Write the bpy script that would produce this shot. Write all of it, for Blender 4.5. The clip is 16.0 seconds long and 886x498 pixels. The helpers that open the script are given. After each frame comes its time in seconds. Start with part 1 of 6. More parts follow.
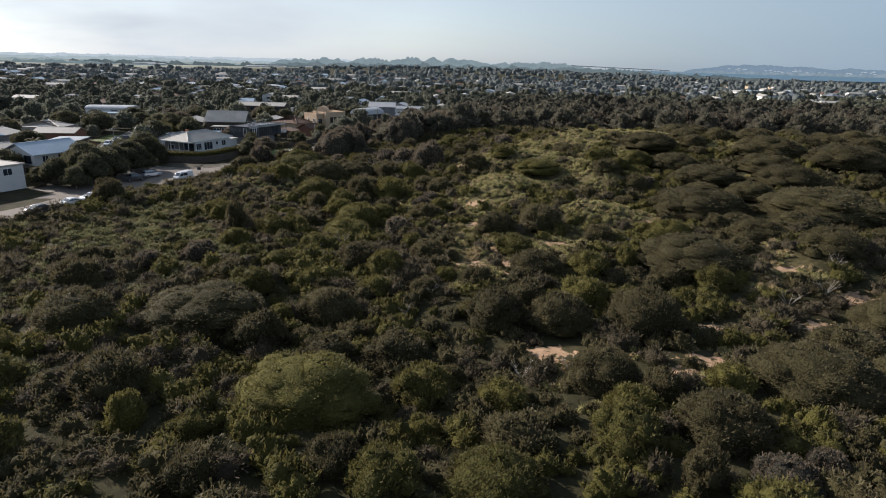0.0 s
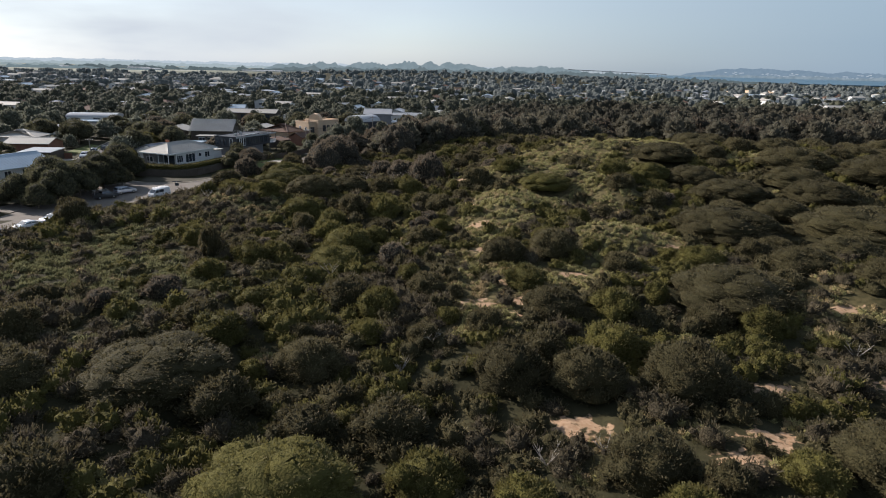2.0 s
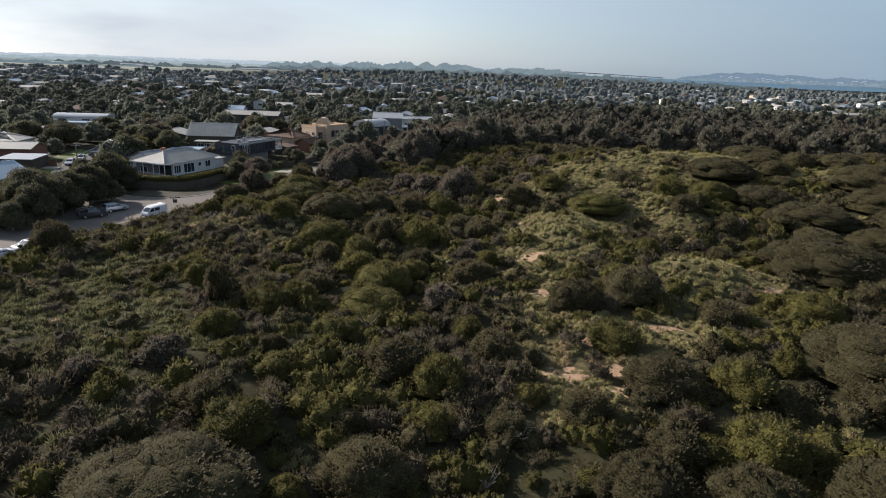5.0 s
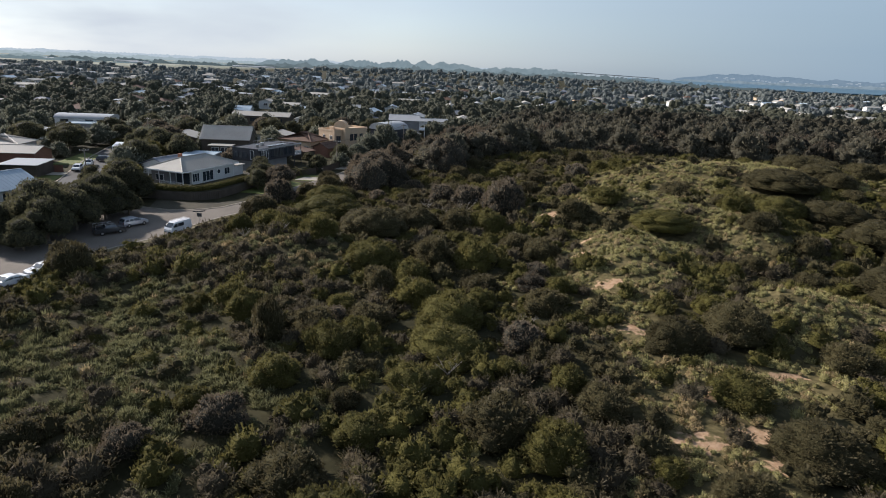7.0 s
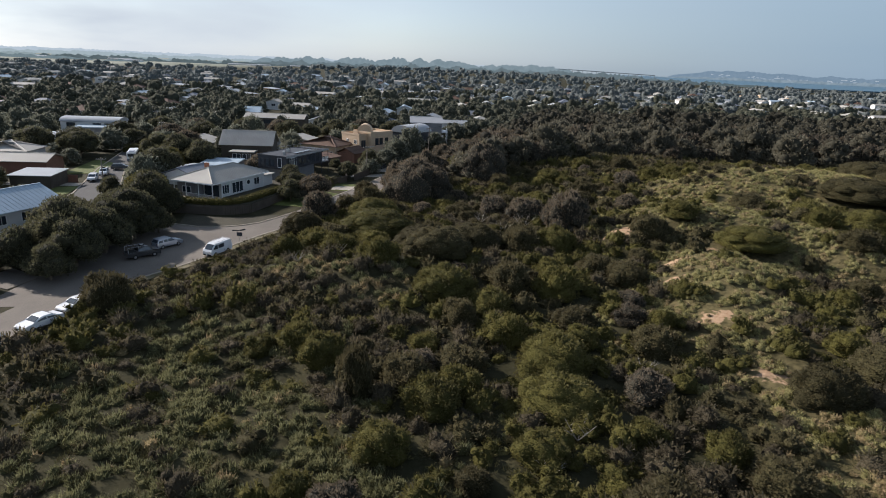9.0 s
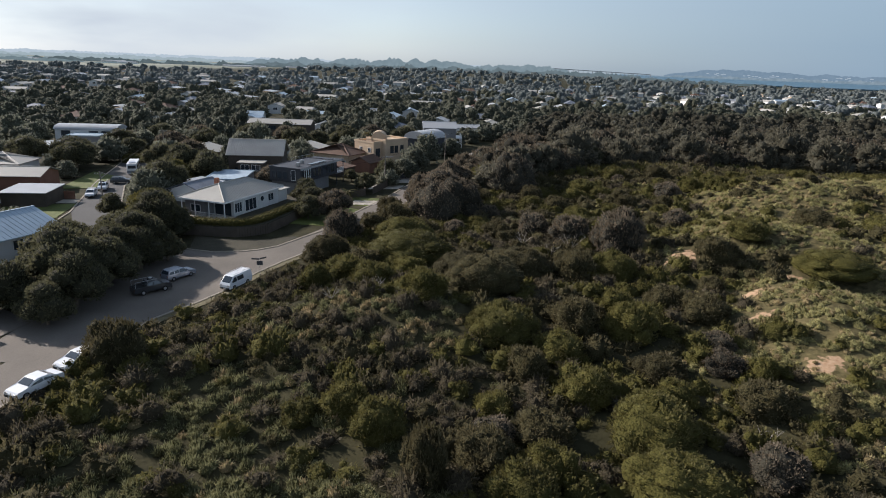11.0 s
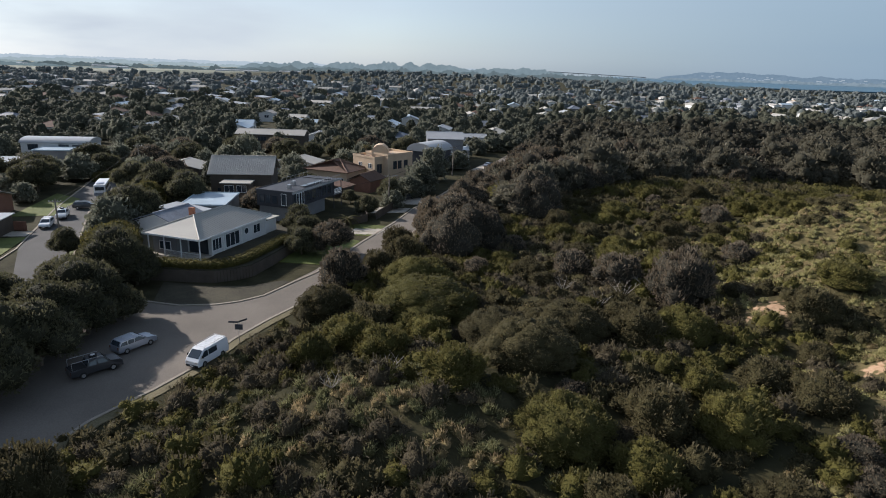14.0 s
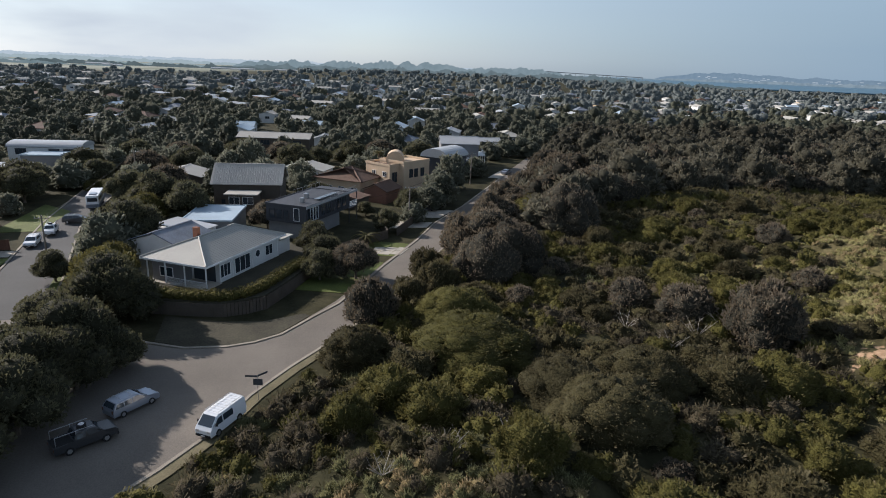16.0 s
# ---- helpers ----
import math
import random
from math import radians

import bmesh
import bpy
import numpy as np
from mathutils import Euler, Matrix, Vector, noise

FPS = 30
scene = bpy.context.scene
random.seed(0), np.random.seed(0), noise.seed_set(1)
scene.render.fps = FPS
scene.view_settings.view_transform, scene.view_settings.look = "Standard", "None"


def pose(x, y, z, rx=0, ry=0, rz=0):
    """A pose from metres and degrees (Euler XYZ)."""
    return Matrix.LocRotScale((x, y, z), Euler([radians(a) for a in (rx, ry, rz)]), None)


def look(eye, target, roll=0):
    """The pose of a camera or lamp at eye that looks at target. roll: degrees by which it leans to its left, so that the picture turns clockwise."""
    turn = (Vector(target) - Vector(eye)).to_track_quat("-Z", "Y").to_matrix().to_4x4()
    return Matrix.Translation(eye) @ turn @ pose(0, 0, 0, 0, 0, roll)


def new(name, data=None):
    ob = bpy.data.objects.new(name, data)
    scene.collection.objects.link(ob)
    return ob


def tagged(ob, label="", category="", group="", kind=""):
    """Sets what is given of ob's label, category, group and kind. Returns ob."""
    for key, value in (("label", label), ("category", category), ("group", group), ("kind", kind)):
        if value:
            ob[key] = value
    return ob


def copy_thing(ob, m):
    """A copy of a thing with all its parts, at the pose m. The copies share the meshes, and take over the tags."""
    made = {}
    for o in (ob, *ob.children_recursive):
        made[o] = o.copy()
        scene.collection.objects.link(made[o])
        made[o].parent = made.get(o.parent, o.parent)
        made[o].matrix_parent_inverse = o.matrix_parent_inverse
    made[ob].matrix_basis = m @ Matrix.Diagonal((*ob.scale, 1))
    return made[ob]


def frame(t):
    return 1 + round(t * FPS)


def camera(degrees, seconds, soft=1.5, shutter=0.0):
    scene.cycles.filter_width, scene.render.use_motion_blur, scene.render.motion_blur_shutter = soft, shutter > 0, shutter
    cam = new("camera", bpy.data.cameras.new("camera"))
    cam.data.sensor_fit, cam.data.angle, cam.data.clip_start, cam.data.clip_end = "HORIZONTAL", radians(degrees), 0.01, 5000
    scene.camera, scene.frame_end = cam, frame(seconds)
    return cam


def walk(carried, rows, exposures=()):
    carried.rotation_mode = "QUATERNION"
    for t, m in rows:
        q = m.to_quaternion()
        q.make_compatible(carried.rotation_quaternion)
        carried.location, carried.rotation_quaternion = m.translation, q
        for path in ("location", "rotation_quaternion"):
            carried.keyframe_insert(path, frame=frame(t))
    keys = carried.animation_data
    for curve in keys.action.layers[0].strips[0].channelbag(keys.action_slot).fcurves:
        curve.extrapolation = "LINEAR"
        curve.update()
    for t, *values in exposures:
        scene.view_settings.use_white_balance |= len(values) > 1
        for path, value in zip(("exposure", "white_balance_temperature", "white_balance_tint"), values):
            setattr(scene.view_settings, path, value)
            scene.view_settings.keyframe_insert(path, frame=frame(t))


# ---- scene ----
cam = camera(71.0, 16.0, soft=1.0, shutter=0.35)
PATH = [
    (0, (0.0, 0.0, 29.0), (-0.113, 1.912, 28.423), 1.4),
    (0.5, (-0.366, 3.063, 29.189), (-0.478, 4.975, 28.614), 1.3),
    (1, (-0.63, 6.546, 29.199), (-0.739, 8.46, 28.627), 1.2),
    (1.5, (-0.95, 9.73, 29.284), (-1.057, 11.645, 28.716), 1.2),
    (2, (-1.491, 13.217, 29.387), (-1.596, 15.132, 28.822), 1.3),
    (2.5, (-2.326, 16.281, 29.491), (-2.428, 18.197, 28.928), 1.4),
    (3, (-3.659, 19.477, 29.544), (-3.756, 21.394, 28.982), 1.6),
    (3.5, (-5.153, 22.286, 29.537), (-5.246, 24.203, 28.975), 1.8),
    (4, (-7.072, 25.404, 29.494), (-7.162, 27.322, 28.932), 1.8),
    (6.5, (-19.139, 38.818, 30.005), (-19.205, 40.735, 29.439), 2.5),
    (7, (-22.195, 41.53, 30.033), (-22.256, 43.448, 29.467), 2.5),
    (7.5, (-25.162, 44.107, 30.169), (-25.219, 46.024, 29.601), 2.6),
    (8, (-28.449, 46.679, 30.265), (-28.501, 48.596, 29.697), 2.6),
    (8.5, (-31.468, 49.204, 30.339), (-31.516, 51.12, 29.768), 2.6),
    (9, (-34.493, 52.085, 30.484), (-34.535, 54.001, 29.911), 2.4),
    (11.5, (-43.355, 67.263, 31.122), (-43.379, 69.18, 30.55), 2.0),
    (12, (-44.168, 70.822, 31.17), (-44.189, 72.739, 30.6), 1.8),
    (12.5, (-44.702, 74.06, 31.304), (-44.72, 75.977, 30.734), 1.8),
    (13, (-45.258, 77.594, 31.412), (-45.273, 79.511, 30.844), 1.8),
    (13.5, (-45.881, 80.836, 31.407), (-45.894, 82.755, 30.843), 1.8),
    (14, (-46.767, 84.298, 31.488), (-46.779, 86.217, 30.926), 1.9),
    (14.5, (-48.011, 87.417, 31.568), (-48.019, 89.336, 31.006), 2.0),
    (15, (-49.585, 90.647, 31.622), (-49.59, 92.566, 31.06), 2.2),
    (15.5, (-51.377, 93.392, 31.723), (-51.376, 95.311, 31.16), 2.3),
    (16, (-53.208, 96.549, 31.753), (-53.204, 98.468, 31.189), 2.2),
]
walk(cam, [(t, look(eye, target, roll)) for t, eye, target, roll in PATH], [(0.0, 0.54, 6380, 17), (16.0, 0.46, 6180, 16)])

# ---- light ----
SUN_EL, SUN_X, SUN_Y = 26.0, -0.88, 0.47
world = bpy.data.worlds.new("sky")
scene.world = world
world.use_nodes = True
wn, wl = world.node_tree.nodes, world.node_tree.links
wn.clear()
sky = wn.new("ShaderNodeTexSky")
sky.sky_type = "NISHITA"
sky.sun_disc = False
sky.sun_elevation = radians(SUN_EL)
sky.sun_rotation = math.atan2(SUN_X, SUN_Y)
sky.altitude = 30
sky.air_density, sky.dust_density, sky.ozone_density = 1.0, 0.8, 1.5
bg = wn.new("ShaderNodeBackground")
bg.inputs["Strength"].default_value = 0.1
wo = wn.new("ShaderNodeOutputWorld")
# a thin veil of cloud over the sky
wc, wnoise, wmap = wn.new("ShaderNodeTexCoord"), wn.new("ShaderNodeTexNoise"), wn.new("ShaderNodeMapping")
wmap.inputs["Scale"].default_value = (1.6, 1.6, 7.0)
wnoise.inputs["Scale"].default_value, wnoise.inputs["Detail"].default_value = 1.7, 5
wl.new(wc.outputs["Generated"], wmap.inputs["Vector"]); wl.new(wmap.outputs[0], wnoise.inputs["Vector"])
wr = wn.new("ShaderNodeMapRange")
wr.inputs["From Min"].default_value, wr.inputs["From Max"].default_value = 0.4, 0.785
wr.inputs["To Min"].default_value, wr.inputs["To Max"].default_value = 0.4, 0.78
wl.new(wnoise.outputs["Fac"], wr.inputs["Value"])
veil = wn.new("ShaderNodeMix"); veil.data_type = "RGBA"
veil.inputs["B"].default_value = (4.25, 4.8, 5.1, 1)
sep = wn.new("ShaderNodeSeparateXYZ"); wl.new(wc.outputs["Generated"], sep.inputs[0])
low = wn.new("ShaderNodeMapRange"); low.inputs["From Min"].default_value, low.inputs["From Max"].default_value = 0.08, 0.38
low.inputs["To Min"].default_value, low.inputs["To Max"].default_value = 1.0, 0.06
wl.new(sep.outputs["Z"], low.inputs["Value"])
both = wn.new("ShaderNodeMath"); both.operation = "MULTIPLY"
wl.new(wr.outputs["Result"], both.inputs[0]); wl.new(low.outputs["Result"], both.inputs[1])
side = wn.new("ShaderNodeMapRange"); side.inputs["From Min"].default_value, side.inputs["From Max"].default_value = -0.5, 0.7
side.inputs["To Min"].default_value, side.inputs["To Max"].default_value = 1.4, 0.12
wl.new(sep.outputs["X"], side.inputs["Value"])
aside = wn.new("ShaderNodeMath"); aside.operation, aside.use_clamp = "MULTIPLY", True
wl.new(both.outputs[0], aside.inputs[0]); wl.new(side.outputs["Result"], aside.inputs[1])
wl.new(aside.outputs[0], veil.inputs["Factor"]); grey, pale = wn.new("ShaderNodeHueSaturation"), wn.new("ShaderNodeMix")
grey.inputs["Saturation"].default_value = 0.55
wl.new(sky.outputs[0], grey.inputs["Color"])
pale.data_type, pale.blend_type = "RGBA", "MULTIPLY"
pale.inputs["Factor"].default_value, pale.inputs["B"].default_value = 1.0, (0.82, 0.94, 1.0, 1)
wl.new(grey.outputs["Color"], pale.inputs["A"])
wl.new(pale.outputs["Result"], veil.inputs["A"])
# a soft blue-grey cloud bank on the side away from the sun
bank, away, lowly, share = wn.new("ShaderNodeMix"), wn.new("ShaderNodeMapRange"), wn.new("ShaderNodeMapRange"), wn.new("ShaderNodeMath")
bank.data_type, share.operation = "RGBA", "MULTIPLY"
bank.inputs["B"].default_value = (1.98, 2.85, 3.55, 1)
away.inputs["From Min"].default_value, away.inputs["From Max"].default_value = -0.1, 0.6
away.inputs["To Min"].default_value, away.inputs["To Max"].default_value = 0.0, 0.95
lowly.inputs["From Min"].default_value, lowly.inputs["From Max"].default_value = 0.04, 0.26
lowly.inputs["To Min"].default_value, lowly.inputs["To Max"].default_value = 1.0, 0.1
wl.new(sep.outputs["X"], away.inputs["Value"]); wl.new(sep.outputs["Z"], lowly.inputs["Value"])
wl.new(away.outputs["Result"], share.inputs[0]); wl.new(lowly.outputs["Result"], share.inputs[1])
wl.new(share.outputs[0], bank.inputs["Factor"]); wl.new(veil.outputs["Result"], bank.inputs["A"])
wl.new(bank.outputs["Result"], bg.inputs["Color"])
wl.new(bg.outputs[0], wo.inputs["Surface"])
sun = new("sun", bpy.data.lights.new("sun", "SUN"))
sun.data.energy, sun.data.angle, sun.data.color = 5.0, radians(0.6), (1.0, 0.93, 0.82)
ce = math.cos(radians(SUN_EL)) / math.hypot(SUN_X, SUN_Y)
sun.matrix_world = look((SUN_X * ce * 200, SUN_Y * ce * 200, 200 * math.sin(radians(SUN_EL))), (0, 0, 0))

# ---- materials ----
def material(name, color, rough=0.8, metal=0.0, var=0.25, scale=1.0, fine=12.0, bump=0.3, island=0.0, tone=0.0, tip=None, trans=0.0, spec=0.3, deep=0.05):
    """A procedural surface: two scales of noise on the base colour, a fine relief, and, for leaves, a shade per spray and per plant."""
    m = bpy.data.materials.new(name)
    m.use_nodes = True
    n, l = m.node_tree.nodes, m.node_tree.links
    p = n["Principled BSDF"]
    p.inputs["Roughness"].default_value = rough
    p.inputs["Metallic"].default_value = metal
    p.inputs["Specular IOR Level"].default_value = spec
    co = n.new("ShaderNodeNewGeometry")
    big, small = n.new("ShaderNodeTexNoise"), n.new("ShaderNodeTexNoise")
    big.inputs["Scale"].default_value, small.inputs["Scale"].default_value = scale, fine
    big.inputs["Detail"].default_value, small.inputs["Detail"].default_value = 4, 6
    l.new(co.outputs["Position"], big.inputs["Vector"])
    l.new(co.outputs["Position"], small.inputs["Vector"])
    add = n.new("ShaderNodeMath"); add.operation = "ADD"
    l.new(big.outputs["Fac"], add.inputs[0]); l.new(small.outputs["Fac"], add.inputs[1])
    last = add.outputs[0]
    lo, hi = 0.62, 1.38
    if island:
        geo = n.new("ShaderNodeNewGeometry")
        k = n.new("ShaderNodeMath"); k.operation = "MULTIPLY_ADD"; k.inputs[1].default_value = island
        l.new(geo.outputs["Random Per Island"], k.inputs[0]); l.new(last, k.inputs[2])
        last = k.outputs[0]; lo -= 0.0; hi += island
    if tone:
        at = n.new("ShaderNodeAttribute"); at.attribute_name = "tone"
        k = n.new("ShaderNodeMath"); k.operation = "MULTIPLY_ADD"; k.inputs[1].default_value = tone
        l.new(at.outputs["Fac"], k.inputs[0]); l.new(last, k.inputs[2])
        last = k.outputs[0]; hi += tone
        ob = n.new("ShaderNodeObjectInfo")
        k = n.new("ShaderNodeMath"); k.operation = "MULTIPLY_ADD"; k.inputs[1].default_value = tone
        l.new(ob.outputs["Random"], k.inputs[0]); l.new(last, k.inputs[2])
        last = k.outputs[0]; hi += tone * 0.5
    r = n.new("ShaderNodeMapRange")
    r.inputs["From Min"].default_value, r.inputs["From Max"].default_value = lo, hi
    l.new(last, r.inputs["Value"])
    mix = n.new("ShaderNodeMix"); mix.data_type = "RGBA"
    dark = [c * (1 - var) for c in color]
    light = tip or [min(1, c * (1 + var)) for c in color]
    mix.inputs["A"].default_value, mix.inputs["B"].default_value = (*dark, 1), (*light, 1)
    l.new(r.outputs["Result"], mix.inputs["Factor"])
    l.new(mix.outputs["Result"], p.inputs["Base Color"])
    if bump:
        b = n.new("ShaderNodeBump"); b.inputs["Strength"].default_value = bump; b.inputs["Distance"].default_value = deep
        l.new(small.outputs["Fac"], b.inputs["Height"]); l.new(b.outputs["Normal"], p.inputs["Normal"])
    if trans:
        t = n.new("ShaderNodeBsdfTranslucent")
        l.new(mix.outputs["Result"], t.inputs["Color"])
        s = n.new("ShaderNodeMixShader"); s.inputs[0].default_value = trans
        l.new(p.outputs[0], s.inputs[1]); l.new(t.outputs[0], s.inputs[2])
        l.new(s.outputs[0], n["Material Output"].inputs["Surface"])
    return m


def glass_material():
    m = material("window_glass", (0.03, 0.04, 0.05), rough=0.06, var=0.1, bump=0, spec=0.8)
    return m


LEAF = dict(rough=0.7, spec=0.2, scale=0.35, fine=5.0, bump=0.0, island=0.5, tone=0.85, trans=0.38)
M_TEA = material("tea_tree_leaf", (0.034, 0.029, 0.014), tip=(0.15, 0.127, 0.065), **LEAF)
M_GREEN = material("green_heath_leaf", (0.032, 0.03, 0.009), tip=(0.17, 0.15, 0.051), **LEAF)
M_BROWN = material("brown_heath_twig", (0.037, 0.032, 0.019), tip=(0.163, 0.136, 0.082), **LEAF)
M_GREY = material("grey_tree_leaf", (0.055, 0.043, 0.029), tip=(0.25, 0.202, 0.142), **LEAF)
# town leaves and, more so, far leaves are paled blue-grey: haze in their colour
M_TOWN = material("town_tree_leaf", (0.052, 0.056, 0.036), tip=(0.235, 0.238, 0.175), **LEAF)
M_HAZY = material("hazed_leaf", (0.1, 0.116, 0.112), tip=(0.27, 0.296, 0.285), **LEAF)
M_WOOD = material("wood_leaf", (0.046, 0.042, 0.029), tip=(0.172, 0.155, 0.108), **LEAF)
M_STREET = material("street_tree_leaf", (0.036, 0.036, 0.019), tip=(0.16, 0.152, 0.085), **LEAF)
# plant insides repeat the leaf and blade colours darker: inner shade in the colour
GRASSY = dict(rough=0.95, spec=0.05, scale=0.8, fine=9.0, bump=1.0, tone=0.6, deep=0.2)
SHADED_INSIDE = {"tussock_blade": material("tussock_mass", (0.085, 0.08, 0.03), tip=(0.24, 0.215, 0.095), **GRASSY), "low_heath_grass": material("low_heath_mass", (0.02, 0.02, 0.009), tip=(0.075, 0.068, 0.032), **GRASSY),
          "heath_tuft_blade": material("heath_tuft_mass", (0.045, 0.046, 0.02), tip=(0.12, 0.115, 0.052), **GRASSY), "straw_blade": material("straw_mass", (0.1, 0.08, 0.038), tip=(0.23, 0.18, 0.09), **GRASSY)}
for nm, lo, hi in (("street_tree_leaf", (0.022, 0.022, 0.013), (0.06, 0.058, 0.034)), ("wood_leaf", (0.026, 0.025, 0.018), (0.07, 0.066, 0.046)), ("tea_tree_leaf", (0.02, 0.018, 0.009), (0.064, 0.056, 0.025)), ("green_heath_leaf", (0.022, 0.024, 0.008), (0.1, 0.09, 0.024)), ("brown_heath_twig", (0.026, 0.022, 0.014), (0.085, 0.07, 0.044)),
                   ("hazed_leaf", (0.07, 0.082, 0.078), (0.16, 0.178, 0.17)), ("grey_tree_leaf", (0.022, 0.021, 0.015), (0.066, 0.06, 0.044)), ("town_tree_leaf", (0.034, 0.037, 0.026), (0.095, 0.098, 0.068))):
    SHADED_INSIDE[nm] = material(nm + "_mass", lo, tip=hi, rough=0.9, spec=0.1, scale=1.1, fine=5.5, bump=1.0, tone=0.5, deep=0.35)
M_SOIL = material("garden_soil", (0.05, 0.045, 0.028), rough=0.95, var=0.5, scale=0.3, fine=4, bump=0.6)
M_LITTER = material("low_heath_grass", (0.035, 0.036, 0.014), tip=(0.12, 0.108, 0.05), rough=0.85, spec=0.1, scale=0.2, fine=3, bump=0, island=0.6, tone=0.7, trans=0.2)
M_GRASS = material("tussock_blade", (0.2, 0.19, 0.075), tip=(0.49, 0.445, 0.2), rough=0.75, spec=0.15, scale=0.15, fine=3, bump=0, island=0.5, tone=0.6, trans=0.3)
M_TUFT = material("heath_tuft_blade", (0.095, 0.1, 0.045), tip=(0.33, 0.315, 0.16), rough=0.75, spec=0.15, scale=0.12, fine=1.2, bump=0, island=0.5, tone=0.7, trans=0.3)
M_STRAW = material("straw_blade", (0.26, 0.19, 0.095), tip=(0.5, 0.38, 0.22), rough=0.8, spec=0.15, scale=0.15, fine=3, bump=0, island=0.5, tone=0.6, trans=0.3)
M_BARK = material("bark", (0.13, 0.105, 0.08), rough=0.9, var=0.4, scale=2, fine=14, bump=0.8)
M_ASPH = material("asphalt", (0.155, 0.135, 0.112), rough=0.9, var=0.3, scale=0.12, fine=8, bump=0.3)
M_ASPHD = material("dark_asphalt", (0.075, 0.073, 0.07), rough=0.9, var=0.3, scale=0.12, fine=8, bump=0.3)
M_KERB = material("concrete_kerb", (0.28, 0.245, 0.195), rough=0.9, var=0.3, scale=0.5, fine=9)
M_CONC = material("concrete", (0.4, 0.36, 0.3), rough=0.9, var=0.3, scale=0.3, fine=6)
M_LAWN = material("lawn", (0.06, 0.075, 0.018), tip=(0.15, 0.175, 0.04), rough=0.9, scale=0.25, fine=8, bump=0.6)
M_VERGE = material("dry_verge", (0.11, 0.095, 0.05), tip=(0.2, 0.17, 0.1), rough=0.95, scale=0.3, fine=6, bump=0.6)
M_WHITE = material("white_weatherboard", (0.6, 0.6, 0.58), rough=0.6, var=0.12, scale=0.4, fine=9, bump=0.1)
M_CREAM = material("cream_render", (0.52, 0.39, 0.265), rough=0.85, var=0.15, scale=0.4, fine=9, bump=0.2)
M_GREYW = material("grey_cladding", (0.2, 0.2, 0.2), rough=0.75, var=0.2, scale=0.4, fine=9, bump=0.2)
M_DARKW = material("charcoal_cladding", (0.045, 0.048, 0.055), rough=0.6, var=0.25, scale=0.4, fine=9, bump=0.2)
M_TIMB = material("dark_stained_timber", (0.085, 0.07, 0.055), rough=0.8, var=0.3, scale=0.6, fine=10, bump=0.3)
M_BRICK = material("red_brick", (0.25, 0.11, 0.07), rough=0.9, var=0.3, scale=0.8, fine=14, bump=0.4)
M_ROOFW = material("pale_metal_roof", (0.36, 0.345, 0.305), rough=0.65, var=0.12, scale=0.25, fine=6, bump=0.05)
M_ROOFG = material("grey_metal_roof", (0.38, 0.36, 0.32), rough=0.65, var=0.15, scale=0.25, fine=6, bump=0.05)
M_ROOFB = material("blue_metal_roof", (0.36, 0.44, 0.5), rough=0.4, var=0.15, scale=0.25, fine=6, bump=0.05)
M_ROOFS = material("galvanised_roof", (0.38, 0.385, 0.385), rough=0.35, var=0.12, scale=0.25, fine=6, bump=0.05)
M_TILE = material("brown_roof_tile", (0.12, 0.072, 0.05), rough=0.85, var=0.35, scale=0.5, fine=5, bump=0.5)
M_TILEG = material("slate_roof_tile", (0.16, 0.18, 0.21), rough=0.7, var=0.3, scale=0.5, fine=5, bump=0.5)
M_TRIM = material("white_trim", (0.75, 0.75, 0.73), rough=0.5, var=0.06, bump=0)
M_GLASS = glass_material()
M_CARW = material("white_car_paint", (0.76, 0.77, 0.78), rough=0.25, var=0.04, bump=0, spec=0.6)
M_CARS = material("silver_car_paint", (0.3, 0.33, 0.38), rough=0.3, metal=0.5, var=0.05, bump=0, spec=0.6)
M_CARD = material("dark_car_paint", (0.03, 0.032, 0.035), rough=0.3, var=0.1, bump=0, spec=0.6)
M_TYRE = material("tyre_rubber", (0.02, 0.02, 0.02), rough=0.9, var=0.2, bump=0.1)
M_STEEL = material("steel", (0.5, 0.5, 0.5), rough=0.35, metal=0.8, var=0.1, bump=0)
M_POLE = material("grey_pole_timber", (0.22, 0.19, 0.16), rough=0.9, var=0.3, scale=1.5, fine=10)
M_WATER = material("bay_water", (0.06, 0.13, 0.18), rough=0.4, var=0.15, scale=0.004, fine=0.05, bump=0.1, spec=0.15)
M_RED = material("terracotta_render", (0.2, 0.1, 0.068), rough=0.85, var=0.2, scale=0.5, fine=8)


